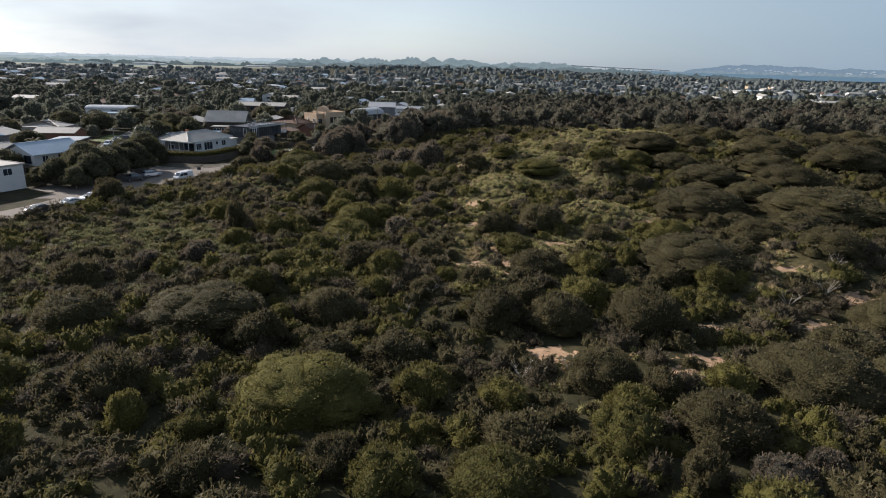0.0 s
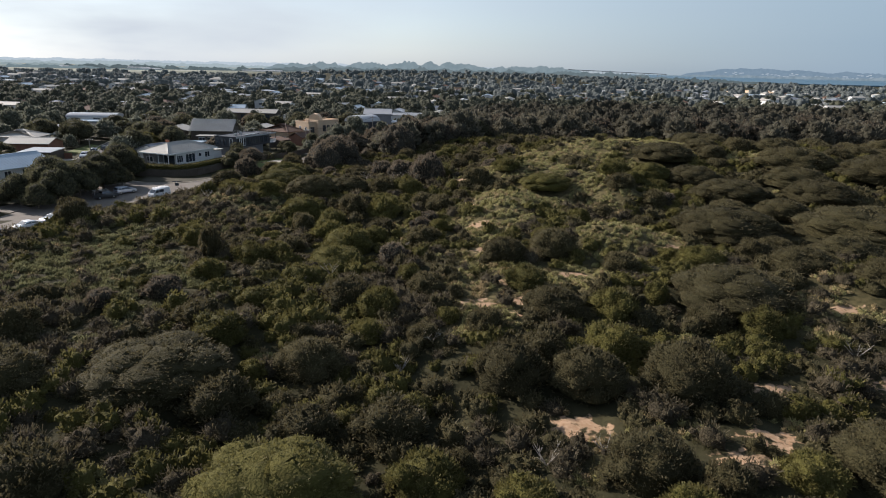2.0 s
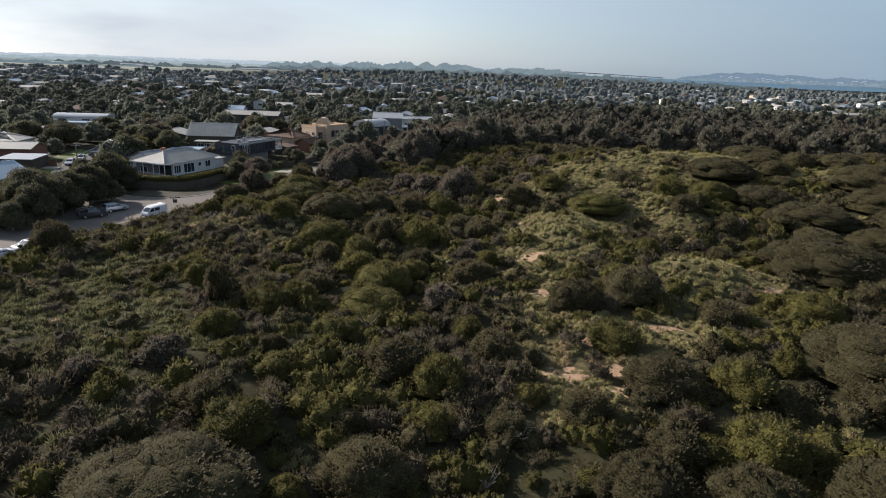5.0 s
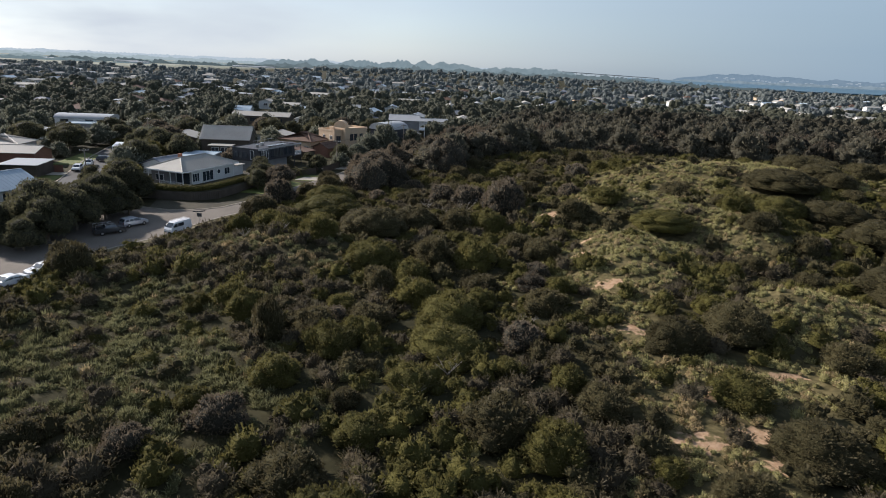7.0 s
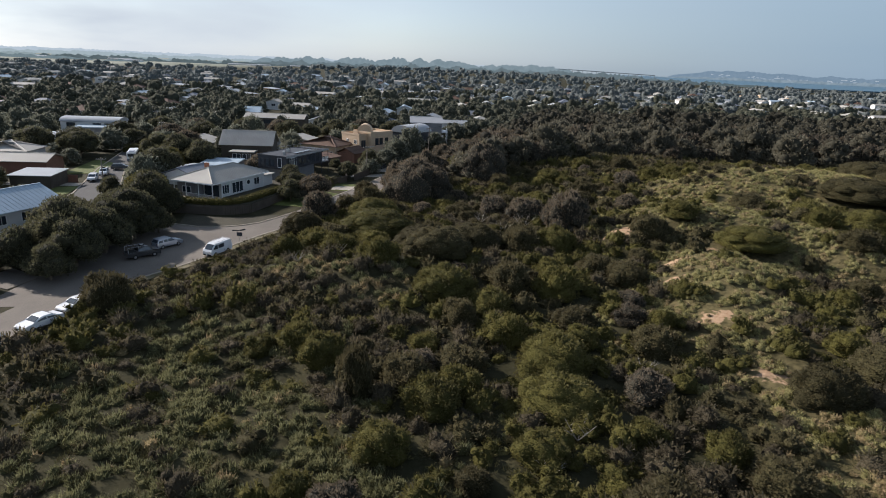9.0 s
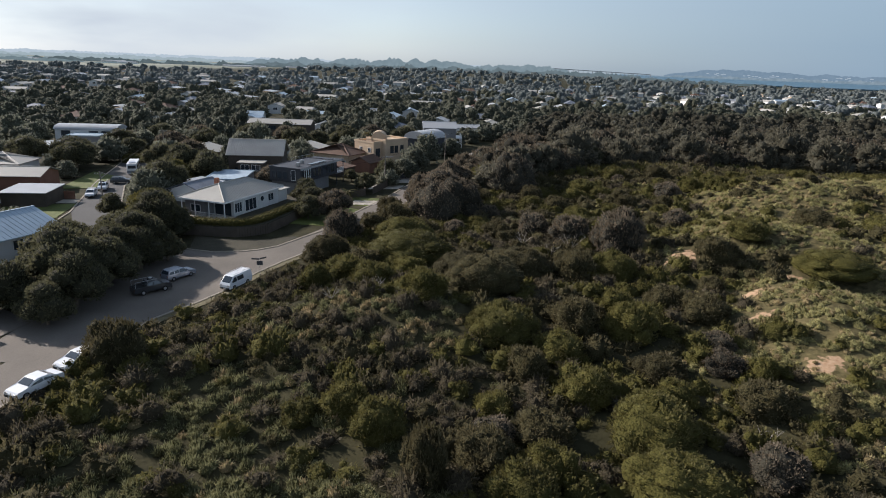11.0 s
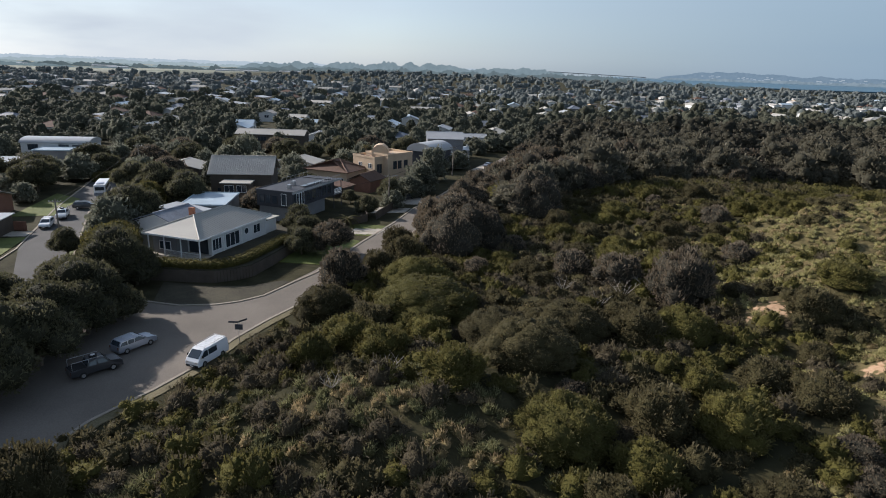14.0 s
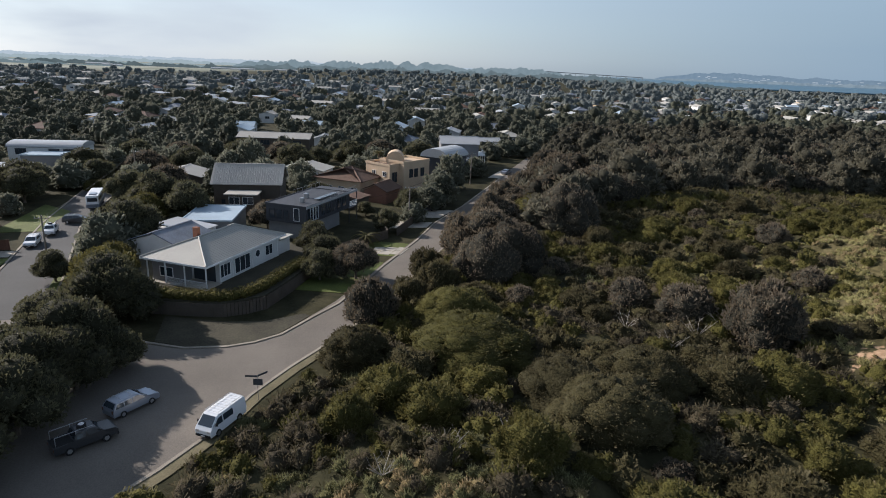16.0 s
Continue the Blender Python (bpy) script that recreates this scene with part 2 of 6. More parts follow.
def ground_material():
    m = bpy.data.materials.new("dune_ground")
    m.use_nodes = True
    n, l = m.node_tree.nodes, m.node_tree.links
    p = n["Principled BSDF"]
    p.inputs["Roughness"].default_value = 0.95
    p.inputs["Specular IOR Level"].default_value = 0.1
    co = n.new("ShaderNodeTexCoord")
    def noise_tex(s, d=5):
        t = n.new("ShaderNodeTexNoise"); t.inputs["Scale"].default_value = s; t.inputs["Detail"].default_value = d
        l.new(co.outputs["Object"], t.inputs["Vector"]); return t.outputs["Fac"]
    def ramp(src, a, b):
        r = n.new("ShaderNodeMapRange"); r.inputs["From Min"].default_value, r.inputs["From Max"].default_value = a, b
        l.new(src, r.inputs["Value"]); return r.outputs["Result"]
    def mixer(f, a, b):
        x = n.new("ShaderNodeMix"); x.data_type = "RGBA"
        l.new(f, x.inputs["Factor"])
        for k, v in (("A", a), ("B", b)):
            if isinstance(v, tuple): x.inputs[k].default_value = (*v, 1)
            else: l.new(v, x.inputs[k])
        return x.outputs["Result"]
    litter = mixer(ramp(noise_tex(0.25), 0.35, 0.65), (0.022, 0.022, 0.01), (0.06, 0.054, 0.027))
    litter = mixer(ramp(noise_tex(3.0), 0.45, 0.7), litter, (0.04, 0.037, 0.02))
    sandc = mixer(ramp(noise_tex(2.5), 0.3, 0.7), (0.32, 0.2, 0.118), (0.44, 0.305, 0.195))
    at = n.new("ShaderNodeAttribute"); at.attribute_name = "sand"
    add = n.new("ShaderNodeMath"); add.operation = "ADD"
    l.new(at.outputs["Fac"], add.inputs[0]); l.new(noise_tex(1.1, 8), add.inputs[1])
    gr = n.new("ShaderNodeAttribute"); gr.attribute_name = "grass"
    gcol = mixer(ramp(noise_tex(1.2), 0.35, 0.65), (0.07, 0.06, 0.027), (0.16, 0.13, 0.062))
    litter = mixer(gr.outputs["Fac"], litter, gcol)
    col = mixer(ramp(add.outputs[0], 0.95, 1.04), litter, sandc)
    field = n.new("ShaderNodeAttribute"); field.attribute_name = "field"
    # distant fields are paled towards grey, so their colour includes haze
    hazy_fcol = mixer(ramp(noise_tex(0.006), 0.4, 0.6), (0.17, 0.185, 0.14), (0.27, 0.28, 0.23))
    col = mixer(field.outputs["Fac"], col, hazy_fcol)
    l.new(col, p.inputs["Base Color"])
    b = n.new("ShaderNodeBump"); b.inputs["Strength"].default_value = 0.5; b.inputs["Distance"].default_value = 0.2
    l.new(noise_tex(1.5, 8), b.inputs["Height"]); l.new(b.outputs["Normal"], p.inputs["Normal"])
    return m


M_GROUND = ground_material()

# ---- helpers for meshes ----
def mesh_from(name, V, F, mats, index=None, tone=None, smooth=False, soft=None):
    """A mesh from arrays of vertices and of triangles or quads."""
    me = bpy.data.meshes.new(name)
    V, F = np.asarray(V, np.float32), np.asarray(F, np.int32)
    k = F.shape[1]
    me.vertices.add(len(V)); me.vertices.foreach_set("co", V.ravel())
    me.loops.add(F.size); me.loops.foreach_set("vertex_index", F.ravel())
    me.polygons.add(len(F)); me.polygons.foreach_set("loop_start", np.arange(0, F.size, k, dtype=np.int32))
    for m in mats:
        me.materials.append(m)
    if index is not None:
        me.polygons.foreach_set("material_index", np.asarray(index, np.int32))
    if smooth:
        me.polygons.foreach_set("use_smooth", np.ones(len(F), bool))
    if soft is not None:
        me.polygons.foreach_set("use_smooth", np.asarray(soft, bool))
    if tone is not None:
        a = me.attributes.new("tone", "FLOAT", "POINT"); a.data.foreach_set("value", np.asarray(tone, np.float32))
    me.update(calc_edges=True)
    return me


def part(name, bm, mat, parent=None, label="", smooth=False):
    """Links a bmesh as one mesh object under a thing or a part."""
    me = bpy.data.meshes.new(name)
    bmesh.ops.recalc_face_normals(bm, faces=bm.faces)
    bm.to_mesh(me); bm.free()
    for m in (mat if isinstance(mat, (list, tuple)) else [mat]):
        me.materials.append(m)
    if smooth:
        for f in me.polygons: f.use_smooth = True
    ob = new(name, me)
    ob.parent = parent
    if label: tagged(ob, label)
    return ob


def empty(name, m, label, category, group="", kind=""):
    ob = new(name)
    ob.matrix_basis = m
    ob.empty_display_size = 0.5
    return tagged(ob, label, category, group, kind)


def box(bm, x0, x1, y0, y1, z0, z1, bevel=0.0):
    r = bmesh.ops.create_cube(bm, size=1, matrix=Matrix.LocRotScale(((x0 + x1) / 2, (y0 + y1) / 2, (z0 + z1) / 2), None, (x1 - x0, y1 - y0, z1 - z0)))
    if bevel:
        es = list({e for v in r["verts"] for e in v.link_edges})
        bmesh.ops.bevel(bm, geom=es, offset=bevel, segments=2, affect="EDGES", profile=0.5)
    return bm


def boxed(*a, **k):
    return box(bmesh.new(), *a, **k)


def tube(bm, a, b, r0, r1, n=7):
    a, b = Vector(a), Vector(b)
    q = (b - a).to_track_quat("Z", "Y").to_matrix().to_4x4()
    bmesh.ops.create_cone(bm, cap_ends=True, segments=n, radius1=r0, radius2=r1, depth=(b - a).length, matrix=Matrix.Translation((a + b) / 2) @ q)
    return bm


def tubed(*a, **k):
    return tube(bmesh.new(), *a, **k)


def solid(bm, pts, z0, z1):
    """A prism over a plan outline."""
    lo = [bm.verts.new((x, y, z0)) for x, y in pts]
    hi = [bm.verts.new((x, y, z1)) for x, y in pts]
    bm.faces.new(hi); bm.faces.new(lo[::-1])
    for i in range(len(pts)):
        j = (i + 1) % len(pts)
        bm.faces.new((lo[i], lo[j], hi[j], hi[i]))
    return bm


def step(a, b, v):
    t = np.clip((v - a) / (b - a), 0, 1)
    return t * t * (3 - 2 * t)


# ---- the lie of the land ----
EDGE_Y = [60, 90, 111, 127, 138, 151, 160, 175, 193, 210, 241, 300, 420]
EDGE_X = [-95, -87, -82.2, -79.6, -74.6, -70.3, -66.9, -58.5, -54, -49.5, -41, -26, 5]
# dune mounds and hollows: x, y, height, half-widths; first the broad ones, then the smaller
HILLS = [(40, 195, 8.1, 30, 26), (25, 158, 4.6, 15, 13), (75, 170, 5.3, 30, 40), (100, 110, 1.6, 40, 40), (10, 235, 3.4, 40, 30), (7, 166, 5.5, 12, 12), (115, 185, 8.1, 40, 50),
         (-8, 58, -2.8, 20, 18), (-22, 76, -1.1, 18, 18), (-26, 114, -1.5, 14, 16), (-60, 108, -1.4, 13, 14), (-52, 136, 2.7, 11, 8), (-20, 175, 1.8, 14, 14), (50, 95, 3.7, 14, 12), (47, 140, 0.4, 13, 16)]
KNOLLS = [(5, 138, 4.7, 9, 12), (22, 120, 3.4, 9, 7), (-38, 143, 1.6, 9, 8), (26, 70, -0.5, 13, 12), (-20, 145, 1.0, 10, 12), (30, 92, -0.3, 9, 9), (44, 66, -1.1, 12, 12), (22, 193, 2.5, 13, 10), (-5, 157, 2.4, 6, 7), (28, 147, 2.3, 7, 8)]


def edge(y):
    return np.interp(y, EDGE_Y, EDGE_X)


def height(x, y):
    x, y = np.asarray(x, float), np.asarray(y, float)
    d = np.zeros(np.broadcast(x, y).shape)
    for hx, hy, h, sx, sy in HILLS + KNOLLS:
        d = d + h * np.exp(-((x - hx) / sx) ** 2 - ((y - hy) / sy) ** 2)
    d = d + 0.25 * np.sin(x * 0.21 + 1.3 * np.sin(y * 0.11)) * np.sin(y * 0.17 + 0.7) + 0.12 * np.sin(x * 0.5 + y * 0.3)
    d = d + 0.3 * np.sin(x * 0.83 + 2.0 * np.sin(y * 0.31)) * np.sin(y * 0.71 + 1.1 * np.sin(x * 0.37))
    d = d * step(0.5, 14, x - edge(y)) * (1 - step(300, 420, y))
    far = 9 * np.exp(-((x + 120) / 420) ** 2 - ((y - 1750) / 480) ** 2) + 9 * np.exp(-((x - 130) / 130) ** 2 - ((y - 1300) / 200) ** 2)
    far = far - 3 * step(1300, 1600, y) * step(250, 500, x - 0.1 * y)
    return d + far


SANDS = [(8.5, 63, 2.4), (29, 70, 2.2), (24.6, 61, 2.2), (41.5, 72, 2.6), (44, 87, 1.9), (60, 98.5, 3), (-1, 89, 2.0), (4.6, 86, 1.8), (0, 113, 2.0), (-1.3, 126, 2.0), (-3, 137, 1.5), (-0.5, 144, 1.8), (-6, 157.5, 2.2),
         (6.8, 149, 1.6), (32, 115, 2.0), (36, 112, 1.6), (71, 173, 3.5), (2, 97, 1.7), (5, 91, 1.8), (-17, 157, 1.1), (13, 103, 1.6), (50, 80, 2.4), (20, 57, 2.0), (12, 93, 1.4), (29, 126, 1.4), (78, 168, 3)]


def sand_at(x, y):
    s = np.zeros(np.broadcast(x, y).shape)
    for sx, sy, r in SANDS:
        s = np.maximum(s, np.exp(-(((x - sx) / (1.9 * r)) ** 2 + ((y - sy) / (1.2 * r)) ** 2)))
    return s


def axis_steps(lo, hi, fine, outer_lo, outer_hi):
    a = list(np.arange(lo, hi + fine, fine))
    s = fine
    while a[-1] < outer_hi:
        s *= 1.12; a.append(min(a[-1] + s, outer_hi))
    s, b = fine, [lo]
    while b[-1] > outer_lo:
        s *= 1.12; b.append(max(b[-1] - s, outer_lo))
    return np.array(b[:0:-1] + a)


TUSSOCK = [(-58, 97, 14, 14), (-45, 92, 10, 9), (-63, 113, 10, 11), (-53, 135, 9, 5), (-44, 131, 5, 4), (0, 129, 8, 12), (6, 142, 11, 10), (19, 154, 13, 11), (6, 168, 13, 12), (22, 188, 22, 13), (42, 192, 22, 14), (27, 145, 7, 7),
           (24, 119, 9, 7), (33, 114, 5, 5), (1, 111, 5, 7), (0, 92, 5, 9), (12, 101, 7, 6), (41, 88, 6, 5), (-56, 56, 9, 8), (60, 182, 12, 8)]
gx, gy = axis_steps(-130, 130, 1.6, -4700, 4700), axis_steps(20, 260, 1.6, -900, 4800)
X, Y = np.meshgrid(gx, gy)
Z = height(X, Y) - 0.02
nx, ny = len(gx), len(gy)
i = (np.arange(ny - 1)[:, None] * nx + np.arange(nx - 1)[None]).ravel()
me = mesh_from("ground", np.stack([X, Y, Z], -1).reshape(-1, 3), np.stack([i, i + 1, i + nx + 1, i + nx], 1), [M_GROUND], smooth=True)
at = me.attributes.new("sand", "FLOAT", "POINT"); at.data.foreach_set("value", (0.68 * sand_at(X, Y)).ravel().astype(np.float32))
grassy = np.zeros(X.shape)
for a, b, rx_, ry_ in TUSSOCK:
    grassy = np.maximum(grassy, (0.08 if a < -30 else 1.0) * np.exp(-((X - a) / rx_) ** 2 - ((Y - b) / ry_) ** 2))
at = me.attributes.new("grass", "FLOAT", "POINT"); at.data.foreach_set("value", np.minimum(1, 1.3 * grassy).ravel().astype(np.float32))
fieldness = step(1250, 1500, Y) * step(450, 700, -X - 0.0 * Y)
at = me.attributes.new("field", "FLOAT", "POINT"); at.data.foreach_set("value", fieldness.ravel().astype(np.float32))
tagged(new("ground", me), "sandy dune ground with dark litter and bare sand patches", "ground", kind="structure")

# ---- roads, kerbs, paving ----
def strip(name, line, w0, w1, z, mat, label, category="road", thick=0.06):
    """A band along a line, from w0 to w1 metres to its left."""
    bm = bmesh.new()
    pts = [Vector((x, y, 0)) for x, y in line]
    rows = []
    for k, p in enumerate(pts):
        d = (pts[min(k + 1, len(pts) - 1)] - pts[max(k - 1, 0)]).normalized()
        nrm = Vector((-d.y, d.x, 0))
        a, b = p + nrm * w0, p + nrm * w1
        rows.append([bm.verts.new((a.x, a.y, z)), bm.verts.new((b.x, b.y, z)), bm.verts.new((b.x, b.y, z - thick)), bm.verts.new((a.x, a.y, z - thick))])
    for r, s in zip(rows, rows[1:]):
        for k in range(4):
            bm.faces.new((r[k], r[(k + 1) % 4], s[(k + 1) % 4], s[k]))
    bm.faces.new(rows[0]); bm.faces.new(rows[-1][::-1])
    ob = part(name, bm, mat)
    return tagged(ob, label, category, kind="structure")


def plan(name, pts, z0, z1, mat, label, category):
    return tagged(part(name, solid(bmesh.new(), pts, z0, z1), mat), label, category, kind="structure")


RIGHT = [(-95, 70), (-88, 95), (-82.6, 111), (-81, 122), (-78.4, 132.9), (-75.3, 138.9), (-73.4, 143.5), (-71.6, 151), (-69.3, 157), (-66, 164), (-61.5, 175), (-56.5, 193.5), (-51.8, 209.7), (-48.3, 223.5), (-42.2, 241.2), (-28, 290), (-16, 330)]
strip("road", RIGHT, 0.0, 6.4, 0.035, M_ASPH, "worn grey asphalt street with a patched surface")
plan("road_2", [(-92, 120), (-80, 122), (-72, 152), (-68, 160), (-69.5, 171), (-72, 165.2), (-74.6, 162.6), (-77.3, 161.2), (-82, 160.4), (-87, 161.5), (-99, 168), (-109, 183), (-122, 210), (-134, 250), (-142, 250), (-130, 212), (-118.5, 183), (-104, 160), (-92, 148)], -0.05, 0.025, M_ASPH, "worn asphalt street corner", "road")
plan("road_3", [(-99, 168.4), (-109, 183.2), (-122, 210), (-134, 250), (-142, 250), (-130, 212), (-118.5, 183), (-108, 166)], -0.05, 0.03, M_ASPHD, "dark asphalt side street between lawns", "road")
strip("kerb", RIGHT, -0.35, 0.0, 0.13, M_KERB, "pale concrete kerb along the street", "kerb", 0.2)
strip("verge", RIGHT, -1.5, -0.35, 0.06, M_VERGE, "dry grass verge beside the kerb", "verge", 0.3)
strip("kerb_2", [(-99, 168.1), (-87, 161.6), (-82, 160.5), (-77.3, 161.3), (-74.6, 162.7), (-72, 165.3), (-69.3, 171.2), (-66.9, 176), (-62.5, 193.5), (-57.8, 209.7), (-54.8, 223.5), (-48.5, 241.2), (-34, 290)], 0.0, 0.35, 0.13, M_KERB, "pale concrete kerb on the corner", "kerb", 0.2)
# dark soil colour stands in for fence and tree shade over this verge
plan("verge_2", [(-86, 162.1), (-82, 161), (-77.3, 161.8), (-74.8, 163.2), (-72.4, 165.8), (-70, 171.5), (-71, 172), (-75.5, 169), (-80.5, 168.5), (-88, 169.5)], 0.0, 0.05, M_SOIL, "corner verge of brown earth, darkened for its shade", "verge")
strip("kerb_3", [(-117, 176), (-118.6, 183), (-130, 212), (-142, 250)], 0.0, 0.3, 0.12, M_KERB, "pale concrete kerb by a lawn", "kerb", 0.2)
strip("kerb_4", [(-105, 174), (-109, 183), (-122, 210), (-134, 250)], -0.3, 0.0, 0.12, M_KERB, "pale concrete kerb by the trees", "kerb", 0.2)
plan("lawn", [(-130, 172), (-118.5, 178), (-121.5, 190), (-134, 186)], 0, 0.06, M_LAWN, "bright mown lawn in front of a house", "lawn")
plan("driveway", [(-122.2, 190.5), (-123.2, 193.8), (-142, 191), (-141, 187.5)], 0, 0.07, M_CONC, "pale concrete driveway", "driveway")
plan("lawn_2", [(-134.5, 204), (-126.8, 206), (-130.5, 222), (-139, 227)], 0, 0.06, M_LAWN, "bright mown lawn beside the street", "lawn")
plan("lawn_3", [(-105.5, 172), (-103.5, 172), (-108, 183.5), (-110.5, 184)], 0, 0.06, M_LAWN, "narrow strip of mown grass by the kerb", "lawn")
plan("lawn_4", [(-75.5, 181), (-66.3, 180), (-62.8, 195), (-70, 199)], 0, 0.06, M_LAWN, "shaded lawn beside the street", "lawn")
plan("lawn_5", [(-70, 199), (-61.5, 199), (-59.3, 207), (-67, 208)], 0, 0.05, M_LAWN, "grass verge beside the street", "lawn")

# ---- plants ----
rng = np.random.default_rng(7)


def unit(v):
    return v / np.maximum(np.linalg.norm(v, axis=-1, keepdims=True), 1e-6)


def flakes(P, N, size, blades=2, spread=0.8):
    """Leaf clumps: at each point P a few small leaf planes, roughly along the surface that faces N."""
    n = len(P)
    size = np.broadcast_to(np.asarray(size, float), (n,))[:, None]
    V = np.zeros((n, 1 + 2 * blades, 3))
    V[:, 0] = P
    for b in range(blades):
        m = unit(N + spread * rng.normal(size=(n, 3)))
        a = unit(np.cross(m, rng.normal(size=(n, 3))))
        c = np.cross(m, a)
        V[:, 1 + 2 * b], V[:, 2 + 2 * b] = P + size * (a + 0.55 * c) + m * size * 0.25, P + size * (a - 0.55 * c) + m * size * 0.25
    k = 1 + 2 * blades
    F = np.array([[0, 1 + 2 * b, 2 + 2 * b] for b in range(blades)])
    return V.reshape(-1, 3), (np.arange(n)[:, None, None] * k + F[None]).reshape(-1, 3)


def sprays(P, N, size, blades=3, spread=0.85, width=0.42):
    """Leaf sprays: at each point P, facing N, a few blades from one stem."""
    n = len(P)
    size = np.broadcast_to(np.asarray(size, float), (n,))
    V = np.zeros((n, 1 + 2 * blades, 3))
    V[:, 0] = P - N * size[:, None] * 0.35
    for b in range(blades):
        d = unit(N + spread * rng.normal(size=(n, 3)))
        w = unit(np.cross(d, rng.normal(size=(n, 3)))) * (size * width)[:, None]
        tip = P + d * size[:, None] * rng.uniform(0.6, 1.15, (n, 1))
        V[:, 1 + 2 * b], V[:, 2 + 2 * b] = tip + w, tip - w
    k = 1 + 2 * blades
    F = np.array([[0, 1 + 2 * b, 2 + 2 * b] for b in range(blades)])
    return V.reshape(-1, 3), (np.arange(n)[:, None, None] * k + F[None]).reshape(-1, 3)


def ball(c, r, segs=7, rings=4, low=-0.35):
    """A lumpy low dome, the shaded inside of a plant."""
    V, F = [], []
    for j in range(rings + 1):
        a = math.pi / 2 - (math.pi / 2 - math.asin(max(-1, low))) * j / rings
        for i in range(segs):
            b = 2 * math.pi * (i + 0.5 * (j % 2)) / segs
            k = 1 + rng.uniform(-0.12, 0.12)
            V.append((c[0] + r[0] * k * math.cos(a) * math.cos(b), c[1] + r[1] * k * math.cos(a) * math.sin(b), c[2] + r[2] * k * math.sin(a)))
    for j in range(rings):
        for i in range(segs):
            p, q = j * segs + i, j * segs + (i + 1) % segs
            F += [(p, q, q + segs), (p, q + segs, p + segs)]
    return np.array(V), np.array(F)


def join(pieces):
    V, F, o = [], [], 0
    for v, f in pieces:
        V.append(v); F.append(f + o); o += len(v)
    return np.concatenate(V), np.concatenate(F)


def plant(lobes, count, size, low=-0.2, spread=0.85, segs=7, rings=4, blades=3, width=0.42, spiky=False, core=0.95):
    """A crown from several overlapping lobes (centre, radii): a dark inside and many leaf sprays over it. Arrays of core and of leaves."""
    core = join([ball(c, [core * a for a in r], segs, rings, low) for c, r in lobes])
    area = np.array([r[0] * r[1] + r[0] * r[2] for c, r in lobes])
    P, N = [], []
    for k, (c, r) in enumerate(lobes):
        m = max(6, int(count * area[k] / area.sum()))
        d = unit(rng.normal(size=(m * 2, 3)))
        d = d[d[:, 2] > low][:m]
        c, r = np.array(c), np.array(r)
        p = c + d * r * rng.uniform(0.92, 1.06, (len(d), 1))
        keep = np.ones(len(d), bool)
        for q, (c2, r2) in enumerate(lobes):
            if q != k:
                keep &= (((p - np.array(c2)) / (np.array(r2) * 0.85)) ** 2).sum(1) > 1
        P.append(p[keep]); N.append(unit(d / r)[keep])
    P, N = np.concatenate(P), unit(np.concatenate(N) + [0, 0, 0.5])
    size = size * rng.uniform(0.6, 1.25, len(P))
    leaves = sprays(P, N, size, blades, spread, width) if spiky else flakes(P, N, size, blades, spread)
    return core, leaves


def dome_lobes(r, h, n, bulge=0.10):
    """Lobes of a broad rounded shrub of radius r and height h: one dome with low bumps all over it."""
    out = [((0, 0, h * 0.12), (r * 0.86, r * 0.86, h * 0.82))]
    for k in range(n):
        a, e = 2.4 * k + rng.uniform(-0.3, 0.3), math.asin(min(1, (k + 0.6) / (n + 0.4))) * 0.95
        q = rng.uniform(0.24, 0.42) * r
        d = 0.86 - 0.75 * q / r + bulge * rng.uniform(0.6, 1.6)
        out.append(((r * d * math.cos(e) * math.cos(a), r * d * math.cos(e) * math.sin(a), h * (0.1 + d * math.sin(e) * 0.95)), (q, q, q * h / r * rng.uniform(0.8, 1.0))))
    return out


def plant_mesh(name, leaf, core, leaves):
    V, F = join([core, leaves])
    return mesh_from(name, V, F, [SHADED_INSIDE[leaf.name], leaf], index=np.r_[np.zeros(len(core[1]), int), np.ones(len(leaves[1]), int)], tone=np.full(len(V), 0.5), soft=np.r_[np.ones(len(core[1]), bool), np.zeros(len(leaves[1]), bool)])


def scatter(name, label, category, kinds, places, leaf):
    """One object of many plants. places: rows of x, y, z, scale, height scale, turn, tone; kinds: arrays of core and leaves."""
    VS, FS, IS, TS, o = [], [], [], [], 0
    for row in places:
        x, y, z, s, h, turn, tone = row
        core, leaves = kinds[int(tone * 977) % len(kinds)]
        V, F = join([core, leaves])
        c, q = math.cos(turn), math.sin(turn)
        W = np.stack([x + s * (c * V[:, 0] - q * V[:, 1]), y + s * (q * V[:, 0] + c * V[:, 1]), z + s * h * V[:, 2]], 1)
        VS.append(W); FS.append(F + o); o += len(W)
        IS.append(np.r_[np.zeros(len(core[1]), int), np.ones(len(leaves[1]), int)]); TS.append(np.full(len(W), tone))
    me = mesh_from(name, np.concatenate(VS), np.concatenate(FS), [SHADED_INSIDE[leaf.name], leaf], np.concatenate(IS), np.concatenate(TS), soft=np.concatenate(IS) == 0)
    return tagged(new(name, me), label, category, kind="stuff")


# Large shrubs: x, y, radius, height
BIG = []


def big(x, y, r, h, kind="tea"):
    BIG.append((x, y, r, 1.05 * h, kind))


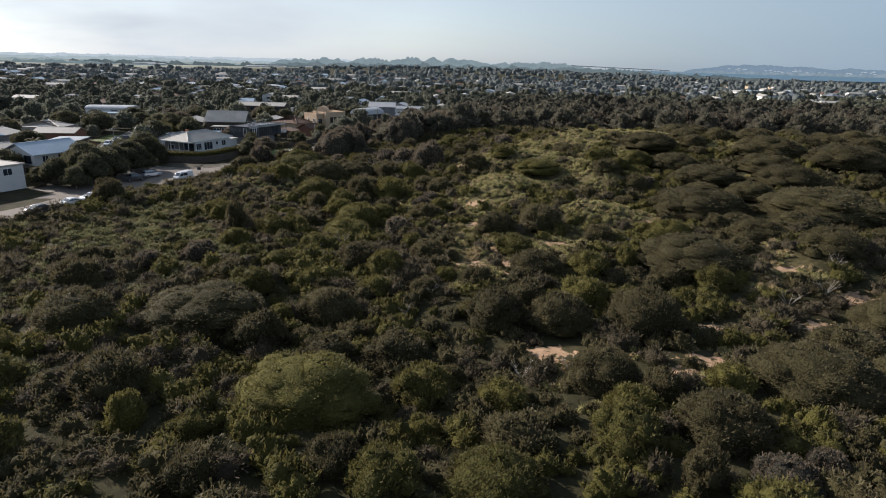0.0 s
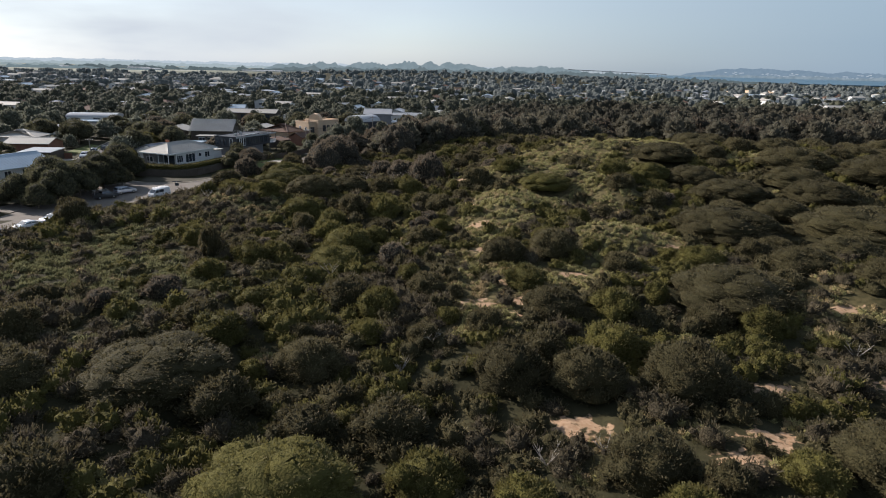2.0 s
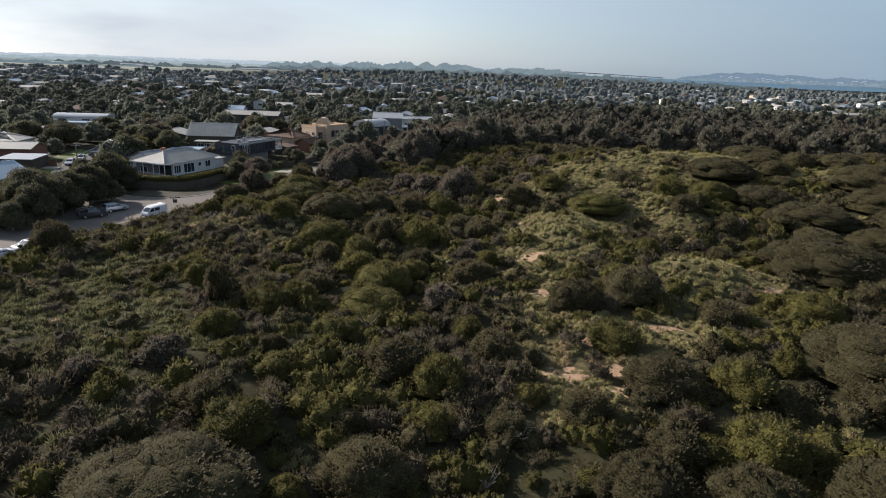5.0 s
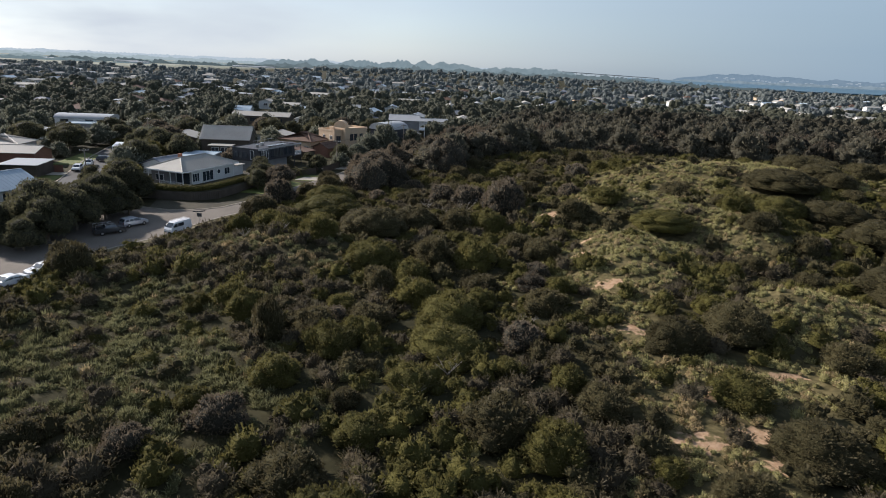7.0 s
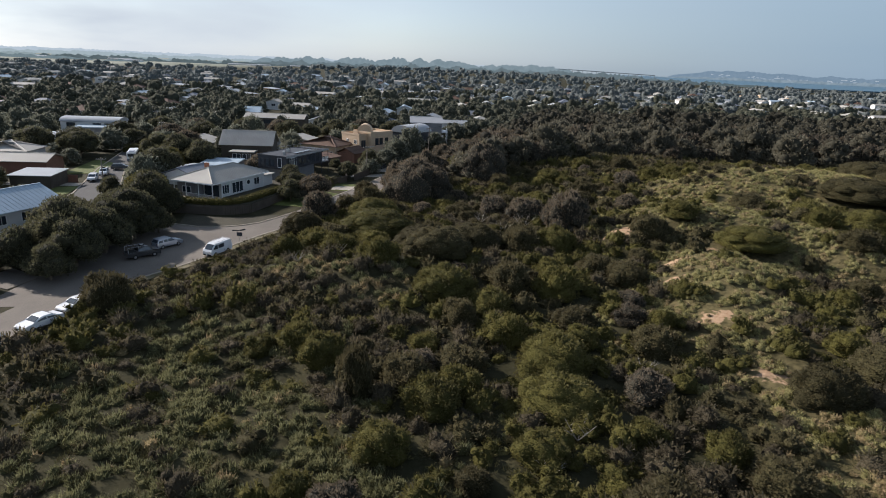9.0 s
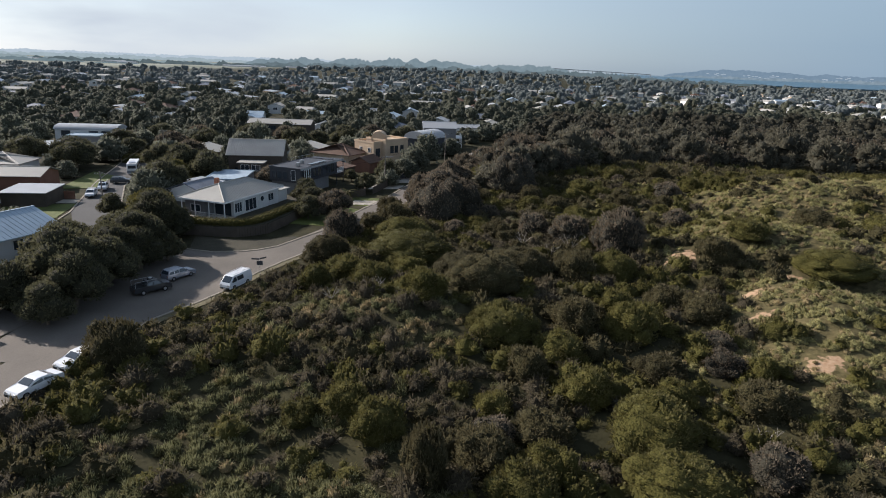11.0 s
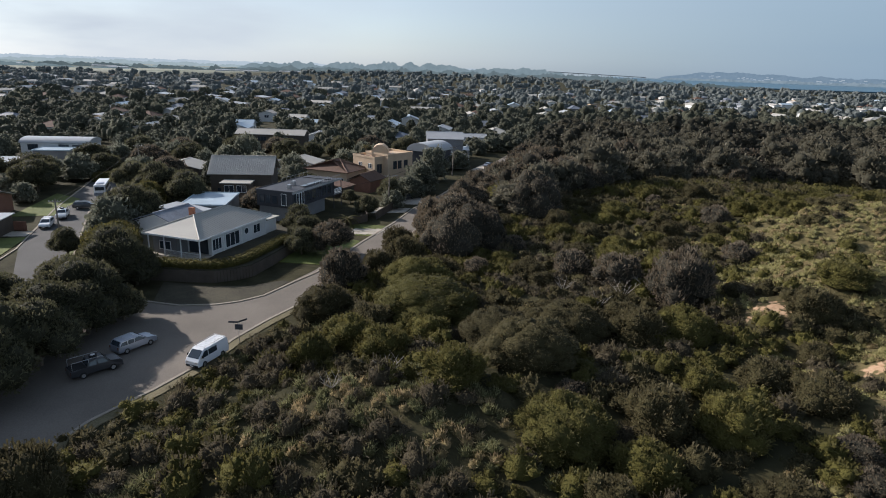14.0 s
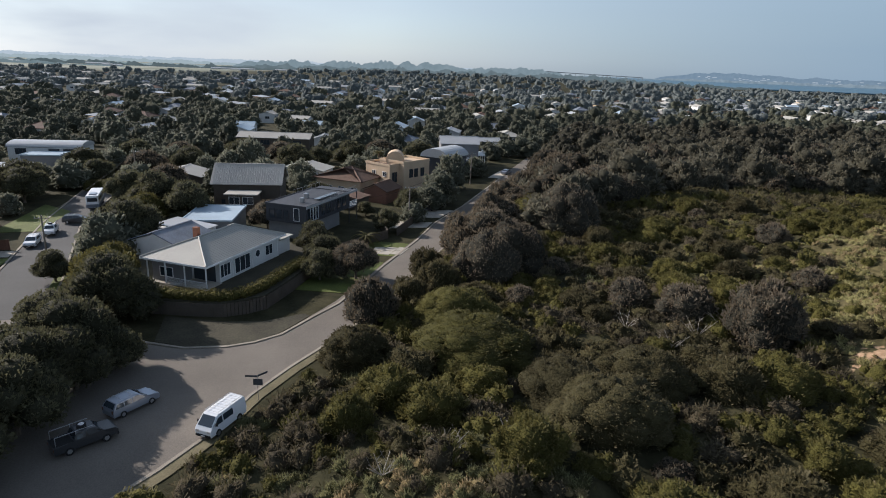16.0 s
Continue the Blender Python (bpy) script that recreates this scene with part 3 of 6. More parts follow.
for row in ((0.1, 81.4, 2.7, 2.9, "tea"), (2.5, 70.6, 4, 4.4, "tea"), (10.1, 69.4, 3.9, 4.1, "tea"), (19.8, 69.5, 5.5, 5, "tea"), (32.6, 91.6, 8.5, 4.2, "tea"), (43.5, 124.5, 10.7, 5.4, "tea"), (65.9, 121.8, 12.4, 4.8, "tea"), (73.1, 164.8, 8.7, 4.8, "tea"),):
    big(*row)
for row in ((53, 149.1, 9.3, 3.9, "tea"), (86.1, 153.9, 10, 4.9, "tea"), (68.3, 142, 8.2, 4.4, "tea"), (-32.5, 67, 8.1, 4, "tea"), (-45.2, 62.2, 4.5, 3.3, "tea"), (-15.4, 50.3, 7.3, 4.6, "green"), (-4.7, 53.9, 3.3, 3.5, "green"), (-29, 44.1, 1.9, 3, "green"),):
    big(*row)
for row in ((12.9, 56.1, 3.9, 3.6, "tea"), (17.6, 53.2, 2.1, 2.8, "tea"), (21.1, 46.7, 4.5, 3.8, "tea"), (33.1, 55.8, 6.4, 4.2, "tea"), (17.1, 39.5, 2, 3.2, "tea"), (-18.8, 72.5, 4.3, 3.4, "tea"), (-8.6, 62, 3.7, 2.9, "tea"), (-6.1, 38.1, 3.3, 3.1, "green"),):
    big(*row)
for row in ((2, 38.4, 4.1, 3, "green"), (3, 108.3, 4.2, 3.8, "tea"), (11.1, 111.2, 4.5, 4.2, "tea"), (13.5, 151, 6, 3, "green"), (39, 162.1, 5.8, 3.8, "green"), (48.4, 160.2, 7, 4.1, "tea"), (33.3, 107.6, 4.5, 3.4, "green"), (-23.4, 106.1, 5, 3.2, "green"),):
    big(*row)
for row in ((-30.1, 76.4, 3.2, 2.9, "green"), (68.5, 153.1, 8.3, 3.7, "tea"), (22.6, 91.6, 1.7, 3, "green"), (-43.7, 105.7, 2.2, 5, "tea"), (5.2, 161.7, 3.6, 2.7, "green"), (-21.3, 172.3, 3.6, 4, "grey"), (-62.2, 159, 4.4, 4.3, "tea"), (-49.5, 162, 7.9, 4.4, "green"),):
    big(*row)
for row in ((-40.4, 151.8, 5.7, 4.1, "tea"), (-35.9, 132.6, 5.2, 3.9, "green"), (-26.8, 135.2, 3.1, 4, "tea"), (-18, 154, 4.2, 3.9, "green"), (-20.1, 134.3, 3.5, 4.1, "green"), (-23.3, 113.5, 5.3, 4.1, "green"), (-33.7, 123.8, 2.4, 3.3, "tea"), (-18.1, 89.8, 3.7, 3.5, "tea"),):
    big(*row)
for row in ((5.7, 96.8, 3.6, 2.7, "green"), (-51, 170.7, 6, 4.7, "green"), (-37.6, 145.2, 6.4, 4.3, "tea"), (-53.4, 147.6, 3.6, 3.4, "green"), (-61.1, 144.9, 2.4, 3.4, "green"), (-27.2, 176.9, 3.4, 3.5, "grey"), (-77.3, 122.5, 3.3, 4.3, "tea"), (-32, 155.1, 6.2, 4.6, "tea"),):
    big(*row)
for row in ((-23.5, 153.5, 3.6, 4.2, "tea"), (-45.6, 139.1, 3.1, 3.3, "green"), (-20.3, 141.3, 2.5, 2.6, "green"), (-58, 151.1, 3.5, 3.6, "green"), (8.6, 87.5, 4.6, 3.4, "tea"), (-14.3, 166, 4.8, 7, "grey"), (-62.2, 172, 3.5, 5.2, "grey"), (-46, 189.5, 5.8, 7.4, "grey"),):
    big(*row)
for row in ((-41.5, 194.5, 6, 7.8, "grey"), (-28.5, 218, 7.4, 8.6, "grey"), (-34, 226, 5.5, 5.8, "green"), (-30, 233, 5, 5.4, "green"), (-53.5, 183, 3.4, 4.6, "tea"), (-49, 200, 4.4, 6.6, "grey"), (-44.5, 212, 4.6, 6.8, "grey"),):
    big(*row)
for row in ((-57.5, 178, 3, 3.6, "tea"), (-11, 215, 4.2, 3.2, "green"), (46, 177, 8.5, 4.2, "tea"), (-12, 240, 6.5, 6.2, "grey"),):
    big(*row)

for row in ((-43.5, 222, 4.4, 7, "grey"), (-40, 236, 4, 7.0, "grey"), (-33.5, 249, 5, 7.4, "grey"), (-27, 264, 5, 7.4, "grey"), (-50, 207, 3.6, 6.2, "grey"), (-20, 284, 5.5, 8, "grey"), (-55.5, 190, 3.0, 4.4, "tea")):
    big(*row)

# more shrubs fill in between, close together towards the hollow beyond the ridge
sr = random.Random(5)
CLOSED = [(-58, 98, 15, 14), (0, 131, 10, 13), (13, 150, 15, 13), (9, 170, 14, 13), (30, 189, 27, 15), (24, 119, 10, 8), (1, 94, 7, 12), (42, 88, 8, 6), (-50, 133, 12, 4)]
tries = 0
while len(BIG) < 330 and tries < 9000:
    tries += 1
    y = sr.uniform(34, 232); x = sr.uniform(-60, 125) + 0.0 * y
    if x - edge(y) < 5.5 or abs(x + 0.28 * y - 8) > 28 + 0.8 * y:
        continue
    right = x > 28 + 0.14 * y
    r = sr.uniform(3.0, 7.0) if right else sr.uniform(1.7, 3.6)
    if not right and sr.random() < 0.35 or max(float(sand_at(x + r * a, y + r * b)) for a, b in ((0, 0), (0, -0.9), (0.8, -0.4), (-0.8, -0.4), (0, 0.6))) > 0.45 or max(math.exp(-((x - a) / c) ** 2 - ((y - b) / d) ** 2) for a, b, c, d in CLOSED) > 0.4:
        continue
    if any((x - bx) ** 2 + (y - by) ** 2 < (0.74 * (r + br)) ** 2 for bx, by, br, *_ in BIG):
        continue
    big(x, y, r, (0.9 + 0.45 * r if right else r * 0.95) * sr.uniform(0.85, 1.15), "tea" if right or sr.random() < 0.35 else "green" if sr.random() < 0.75 else "grey")

def wood_front(x):
    """How far off the wood begins."""
    return np.interp(x, [-60, -25, 0, 40, 100, 200, 330], [205, 222, 246, 264, 264, 245, 235])


more = 0
while more < 34:
    y = sr.uniform(218, 268); x = sr.uniform(-42, 130)
    r = sr.uniform(3.2, 6.0)
    more += 1
    if x - edge(y) < 6 or y > wood_front(x) + 3 or any((x - bx) ** 2 + (y - by) ** 2 < (0.8 * (r + br)) ** 2 for bx, by, br, *_ in BIG):
        continue
    big(x, y, r, r * sr.uniform(0.5, 0.7), "tea" if sr.random() < 0.5 else "green")

PROTO = {}
for kind, leaf in (("tea", M_TEA), ("green", M_GREEN), ("grey", M_GREY)):
    PROTO[kind] = []
    for v in range(3):
        lump = 0.09 if kind == "grey" else 0.035
        wide = plant(dome_lobes(1.0, 1.0, 12 + 2 * v, lump), 3900, 0.046, low=-0.15, spread=0.65, segs=11, rings=7, blades=2, width=0.2, spiky=True)
        core, leaves = plant(dome_lobes(1.0, 1.0, 9 + 2 * v, lump), 2300, 0.07 if kind != "grey" else 0.095, low=-0.15, spread=0.65, segs=10, rings=6, blades=2, width=0.18, spiky=True)
        bm = bmesh.new()
        for q in range(6):
            a = q * 1.05 + v
            tube(bm, (0.05 * math.cos(a), 0.05 * math.sin(a), -0.1), (0.6 * math.cos(a), 0.6 * math.sin(a), 0.42), 0.03, 0.012, 5)
        st = part("stems", bm, M_BARK)
        small = plant(dome_lobes(1.0, 1.0, 6 + v, 0.1), 1050, 0.11, low=-0.15, spread=0.65, segs=8, rings=4, blades=2, width=0.18, spiky=True)
        PROTO[kind].append((plant_mesh("crown", leaf, core, leaves), st.data, plant_mesh("crown", leaf, *small), plant_mesh("crown", leaf, *wide)))
        bpy.data.objects.remove(st)
NAMES = {"tea": ("olive tea-tree shrub with a dense rounded crown on sandy ground", "shrub"), "green": ("bright green coastal heath shrub with a rounded crown", "shrub"), "grey": ("grey-green coastal shrub with an open rounded crown", "shrub")}
for k, (x, y, r, h, kind) in enumerate(BIG):
    ob = empty("large_shrub", pose(0, 0, 0), "", "shrub")
    new("crown", PROTO[kind][k % 3][2 if r < 3.8 else 3 if r > 5.5 else 0]).parent = ob
    new("stems", PROTO[kind][k % 3][1]).parent = ob
    ob.matrix_basis = Matrix.LocRotScale((x, y, float(height(x, y)) - 0.15), Euler((0, 0, k * 2.4)), (r, r * (0.85 + 0.3 * ((k * 7) % 5) / 5), h))
    tagged(ob, *NAMES[kind], group="large dune shrubs")

# Small shrubs, scrub and grass fill the ground between
def taken(x, y, grow=0.9):
    return any((x - bx) ** 2 + (y - by) ** 2 < (grow * br) ** 2 for bx, by, br, *_ in BIG)


DRY = [(1, 93, 6, 8), (-8, 87, 6, 9), (45, 93, 12, 8), (-45, 131, 8, 4), (-54, 134, 9, 4), (-27, 152, 8, 5), (-28, 170, 9, 6), (-14, 97, 8, 7), (40, 73, 10, 8), (8, 61, 8, 7), (-18, 158, 7, 6), (24, 137, 6, 5), (-20, 180, 8, 6)]


def zone(spots, x, y):
    return max(math.exp(-((x - a) / c) ** 2 - ((y - b) / d) ** 2) for a, b, c, d in spots)


SMALL = [plant(dome_lobes(1.0, 1.0, 3, 0.22), 84, 0.24, segs=6, rings=2, low=-0.1, spread=0.7, blades=2, width=0.17, spiky=True) for _ in range(5)]
TWIG = [plant(dome_lobes(1.0, 0.9, 2, 0.2), 80, 0.3, segs=5, rings=2, low=-0.1, spread=0.9, width=0.10, spiky=True) for _ in range(4)]
rows = {"green": [], "tea": [], "brown": [], "grass": [], "straw": [], "low": [], "tuft": []}
for yy in np.r_[np.arange(22, 238, 2.3), np.arange(238, 272, 3.0)]:
    for xx in np.arange(-84, 150, 2.3):
        if abs(xx + 0.28 * yy - 8) > 34 + 0.82 * yy:
            continue
        x, y = xx + rng.uniform(-1.1, 1.1), yy + rng.uniform(-1.1, 1.1)
        if x - edge(y) < 1.3 or y > 215 and x > 120 or y > wood_front(x) + 4:
            continue
        t, d, s = zone(TUSSOCK, x, y), zone(DRY, x, y), float(sand_at(x, y))
        z, u = float(height(x, y)), rng.uniform()
        if taken(x, y):
            continue
        if s > 0.5 and u > 0.06:
            for _ in range(int(rng.integers(0, 3))):
                a, b = x + rng.uniform(-1.3, 1.3), y + rng.uniform(-1.3, 1.3)
                rows["straw"].append((a, b, float(height(a, b)), rng.uniform(0.5, 1.0), rng.uniform(0.7, 1.1), rng.uniform(0, 6.28), rng.uniform()))
            continue
        for _ in range(5 if x < -28 else 4 if y < 120 else 2):
            a, b = x + rng.uniform(-1.4, 1.4), y + rng.uniform(-1.4, 1.4)
            if y < 190:
                rows["low"].append((a, b, float(height(a, b)), rng.uniform(0.7, 1.3), rng.uniform(0.7, 1.1), rng.uniform(0, 6.28), rng.uniform()))
        if u < 0.97 * min(1, 1.3 * t) + 0.04:
            left = x < -30
            for _ in range(6 if left else 10):
                a, b = x + rng.uniform(-1.2, 1.2), y + rng.uniform(-1.2, 1.2)
                key = "straw" if rng.uniform() < (0.06 if left else 0.2) + 0.5 * d else "tuft" if left else "grass"
                big_tuft = rng.uniform(1.0, 1.8) if left else rng.uniform(0.7, 1.45)
                rows[key].append((a, b, float(height(a, b)), big_tuft, rng.uniform(0.7, 1.1), rng.uniform(0, 6.28), rng.uniform()))
            if rng.uniform() > (0.2 if left else 0.12):
                continue
        n = noise.noise(Vector((x * 0.06, y * 0.06, 3.1)))
        r = rng.uniform(0.8, 1.9) * (1 if y < 232 else 1.45)
        key = "brown" if rng.uniform() < (0.5 if x < -28 and y < 150 else 0.12) + 0.7 * d else "green" if n + rng.uniform(-0.25, 0.25) > -0.02 else "tea"
        rows[key].append((x, y, z - 0.1, r, rng.uniform(0.7, 1.25), rng.uniform(0, 6.28), rng.uniform()))
scatter("green_heath", "low bright green heath shrubs covering the dunes", "heath", SMALL, rows["green"], M_GREEN)
scatter("olive_heath", "low olive heath shrubs covering the dunes", "heath", SMALL, rows["tea"], M_TEA)
scatter("twiggy_scrub", "grey-brown twiggy scrub among the heath", "scrub", TWIG, rows["brown"], M_BROWN)


def tussock(n=30, length=0.34):
    """A rounded hummock of fine upright blades over a darker heart."""
    q = unit(np.c_[rng.normal(size=(n, 2)), np.abs(rng.normal(size=n)) + 0.1])
    P = q * [0.36, 0.36, 0.32] * 0.85
    d = unit(q + [0, 0, 0.7] + rng.normal(0, 0.28, (n, 3)))
    L = rng.uniform(0.6, 1.2, (n, 1)) * length
    w = unit(np.cross(d, rng.normal(size=(n, 3)))) * 0.03
    V = np.stack([P + w, P - w, P + d * L], 1).reshape(-1, 3)
    F = np.arange(3 * n).reshape(-1, 3)
    return ball((0, 0, 0), (0.38, 0.38, 0.34), 6, 2, 0.0), (V, F)


TUFT = [tussock() for _ in range(6)]
BUSHY = [tussock(44) for _ in range(6)]
scatter("heath_tufts", "soft grey-green grass tufts covering the heath", "grass", BUSHY, rows["tuft"], M_TUFT)
scatter("tussock_grass", "pale green tussock grass on the dune slopes", "grass", TUFT, rows["grass"], M_GRASS)
LOW = [tussock(16, 0.5) for _ in range(6)]
scatter("low_heath_grass", "low dark grass and litter between the heath shrubs", "grass", [((v[:0], f[:0]), lv) for (v, f), lv in LOW], rows["low"], M_LITTER)
scatter("dry_tussock_grass", "straw-coloured dry tussock grass", "grass", TUFT, rows["straw"], M_STRAW)

# The wood behind the dunes, and the trees of the town
def tree_lobes(r, h):
    """Lobes of a full tree crown that reaches almost to the ground."""
    out = [((0, 0, h * 0.3), (0.72 * r, 0.72 * r, 0.42 * h)), ((0.05, 0, h * 0.62), (0.55 * r, 0.55 * r, 0.33 * h))]
    for k in range(10):
        a, t = 2.4 * k, (k + 0.5) / 10
        q = rng.uniform(0.24, 0.38) * r
        d = r * (0.82 - 0.55 * t * t) * rng.uniform(0.75, 1.0) - 0.3 * q
        out.append(((d * math.cos(a), d * math.sin(a), h * (0.22 + 0.62 * t)), (q, q, q * rng.uniform(0.75, 1.0))))
    return out


WOOD = [plant(tree_lobes(1.0, 1.4), 480, 0.115, low=-0.4, segs=6, rings=3, spread=0.95, blades=2, width=0.3, spiky=True, core=0.9) for _ in range(5)]
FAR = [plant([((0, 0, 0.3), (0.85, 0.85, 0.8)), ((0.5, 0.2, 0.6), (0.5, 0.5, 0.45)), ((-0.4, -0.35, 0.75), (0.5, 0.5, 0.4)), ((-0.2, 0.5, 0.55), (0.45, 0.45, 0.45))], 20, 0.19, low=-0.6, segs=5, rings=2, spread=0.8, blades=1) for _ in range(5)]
MID = [plant(tree_lobes(1.0, 1.4), 120, 0.12, low=-0.4, segs=5, rings=2, spread=0.85, blades=2, width=0.5, core=0.88) for _ in range(5)]
KEEP = []


def clear(x, y, m=0.0):
    """Whether no building or street stands there."""
    for cx, cy, r in KEEP:
        if (x - cx) ** 2 + (y - cy) ** 2 < (r + m) ** 2:
            return False
    return True

# ---- buildings ----
HOUSES = []


def at_corner(x, y, z, deg):
    """Local frame: x along the long side, y to its left."""
    return pose(x, y, z, 0, 0, deg)


def roof_mesh(L, W, kind, z, rise, over=0.5, thick=0.14, ridge_in=None):
    """A roof over a plan L x W, eaves at z."""
    bm = bmesh.new()
    x0, x1, y0, y1 = -over, L + over, -over, W + over
    ym = (y0 + y1) / 2
    def quad(pts):
        top = [bm.verts.new(p) for p in pts]
        low = [bm.verts.new((p[0], p[1], p[2] - thick)) for p in pts]
        bm.faces.new(top); bm.faces.new(low[::-1])
        for i in range(len(pts)):
            j = (i + 1) % len(pts)
            bm.faces.new((top[i], low[i], low[j], top[j]))
    if kind == "gable":
        quad([(x0, y0, z), (x1, y0, z), (x1, ym, z + rise), (x0, ym, z + rise)])
        quad([(x1, y1, z), (x0, y1, z), (x0, ym, z + rise), (x1, ym, z + rise)])
        box(bm, x0, x1, ym - 0.15, ym + 0.15, z + rise - 0.04, z + rise + 0.07)
    elif kind == "hip":
        h = ridge_in if ridge_in is not None else (y1 - y0) / 2
        a, b = (x0 + h, ym, z + rise), (x1 - h, ym, z + rise)
        quad([(x0, y0, z), (x1, y0, z), b, a])
        quad([(x1, y1, z), (x0, y1, z), a, b])
        quad([(x0, y1, z), (x0, y0, z), a])
        quad([(x1, y0, z), (x1, y1, z), b])
        for p, q in (((x0, y0, z), a), ((x0, y1, z), a), ((x1, y0, z), b), ((x1, y1, z), b), (a, b)):
            tube(bm, Vector(p) + Vector((0, 0, 0.03)), Vector(q) + Vector((0, 0, 0.03)), 0.13, 0.13, 6)
    elif kind == "skillion":
        quad([(x0, y0, z), (x1, y0, z), (x1, y1, z + rise), (x0, y1, z + rise)])
    elif kind == "vault":
        arc = [(ym - (ym - y0) * math.cos(math.pi * i / 12), z + rise * math.sin(math.pi * i / 12)) for i in range(13)]
        a = [bm.verts.new((x0, p, q)) for p, q in arc]; b = [bm.verts.new((x1, p, q)) for p, q in arc]
        bm.faces.new(a); bm.faces.new(b[::-1])
        for i in range(13):
            j = (i + 1) % 13
            bm.faces.new((a[i], b[i], b[j], a[j]))
    else:
        box(bm, x0, x1, y0, y1, z - thick, z + 0.06)
        for a, b, c, d in ((x0, x1, y0, y0 + 0.15), (x0, x1, y1 - 0.15, y1), (x0, x0 + 0.15, y0 + 0.15, y1 - 0.15), (x1 - 0.15, x1, y0 + 0.15, y1 - 0.15)):
            box(bm, a, b, c, d, z + 0.06, z + 0.2)
    return bm


def rib_mesh(L, W, kind, z, rise, over=0.5, ribs=0.5, ridge_in=None):
    """The standing seams of a metal roof."""
    bm = bmesh.new()
    x0, x1, y0, y1 = -over, L + over, -over, W + over
    ym = (y0 + y1) / 2
    if True:
        x = x0 + ribs
        while x < x1 - 0.05:
            if kind == "gable":
                tube(bm, (x, y0, z + 0.02), (x, ym, z + rise + 0.02), 0.035, 0.035, 4)
                tube(bm, (x, y1, z + 0.02), (x, ym, z + rise + 0.02), 0.035, 0.035, 4)
            elif kind == "skillion":
                tube(bm, (x, y0, z + 0.02), (x, y1, z + rise + 0.02), 0.03, 0.03, 4)
            else:
                h = ridge_in if ridge_in is not None else (y1 - y0) / 2
                k = min(1.0, (x - x0) / h, (x1 - x) / h)
                for s, e in ((y0, 1), (y1, -1)):
                    tube(bm, (x, s, z + 0.02), (x, s + e * k * (ym - y0), z + rise * k + 0.02), 0.03, 0.03, 4)
            x += ribs
    return bm


def window(parent, side, L, W, u, z, w, h, frame_mat=None, lines=1, name="window"):
    """A framed window on a wall: side s (y=0), n (y=W), w (x=0), e (x=L)."""
    bm, bg_ = bmesh.new(), bmesh.new()
    def put(b, a0, a1, z0, z1, out):
        if side == "s": box(b, a0, a1, -out, 0.01, z0, z1)
        elif side == "n": box(b, a0, a1, W - 0.01, W + out, z0, z1)
        elif side == "w": box(b, -out, 0.01, a0, a1, z0, z1)
        else: box(b, L - 0.01, L + out, a0, a1, z0, z1)
    t = 0.07
    put(bm, u, u + w, z + h - t, z + h, 0.09); put(bm, u, u + w, z, z + t, 0.11)
    put(bm, u, u + t, z + t, z + h - t, 0.09); put(bm, u + w - t, u + w, z + t, z + h - t, 0.09)
    for i in range(1, lines + 1):
        c = u + w * i / (lines + 1)
        put(bm, c - t / 2, c + t / 2, z + t, z + h - t, 0.085)
    put(bg_, u + t, u + w - t, z + t, z + h - t, 0.04)
    win = part(name, bm, frame_mat or M_TRIM, parent)
    part("pane", bg_, M_GLASS, win)
    return win


def walls(parent, L, W, z0, z1, mat, gable=0.0, label=""):
    bm = bmesh.new()
    if gable:
        pts = [(0, z0), (W, z0), (W, z1), (W / 2, z1 + gable), (0, z1)]
        a = [bm.verts.new((0, y, z)) for y, z in pts]; b = [bm.verts.new((L, y, z)) for y, z in pts]
        bm.faces.new(a); bm.faces.new(b[::-1])
        for i in range(5):
            bm.faces.new((a[i], b[i], b[(i + 1) % 5], a[(i + 1) % 5]))
    else:
        box(bm, 0, L, 0, W, z0, z1)
    return part("wall", bm, mat, parent, label)


def house(x, y, z, deg, L, W, eave, kind, rise, wall, roof, label, over=0.5, ribs=0.0, name="house", ridge_in=None, keep=True):
    root = empty(name, at_corner(x, y, z, deg), label, "house", "houses of the town")
    g = rise * W / (W + 2 * over) * 0.98 if kind == "gable" else 0.0
    walls(root, L, W, -0.5, eave - 0.16, wall, g)
    part("roof", roof_mesh(L, W, kind, eave, rise, over, ridge_in=ridge_in), roof, root)
    if ribs:
        tagged(part("roof_seams", rib_mesh(L, W, kind, eave, rise, over, ribs, ridge_in), roof, root), kind="stuff")
    if keep:
        c = at_corner(x, y, z, deg) @ Vector((L / 2, W / 2, 0))
        KEEP.append((c.x, c.y, 0.5 * math.hypot(L, W) + 0.5))
    return root



def wall_on(root, name, L, W, mat, x0, x1, y0, y1, z0, z1):
    return part(name, boxed(x0, x1, y0, y1, z0, z1), mat, root)


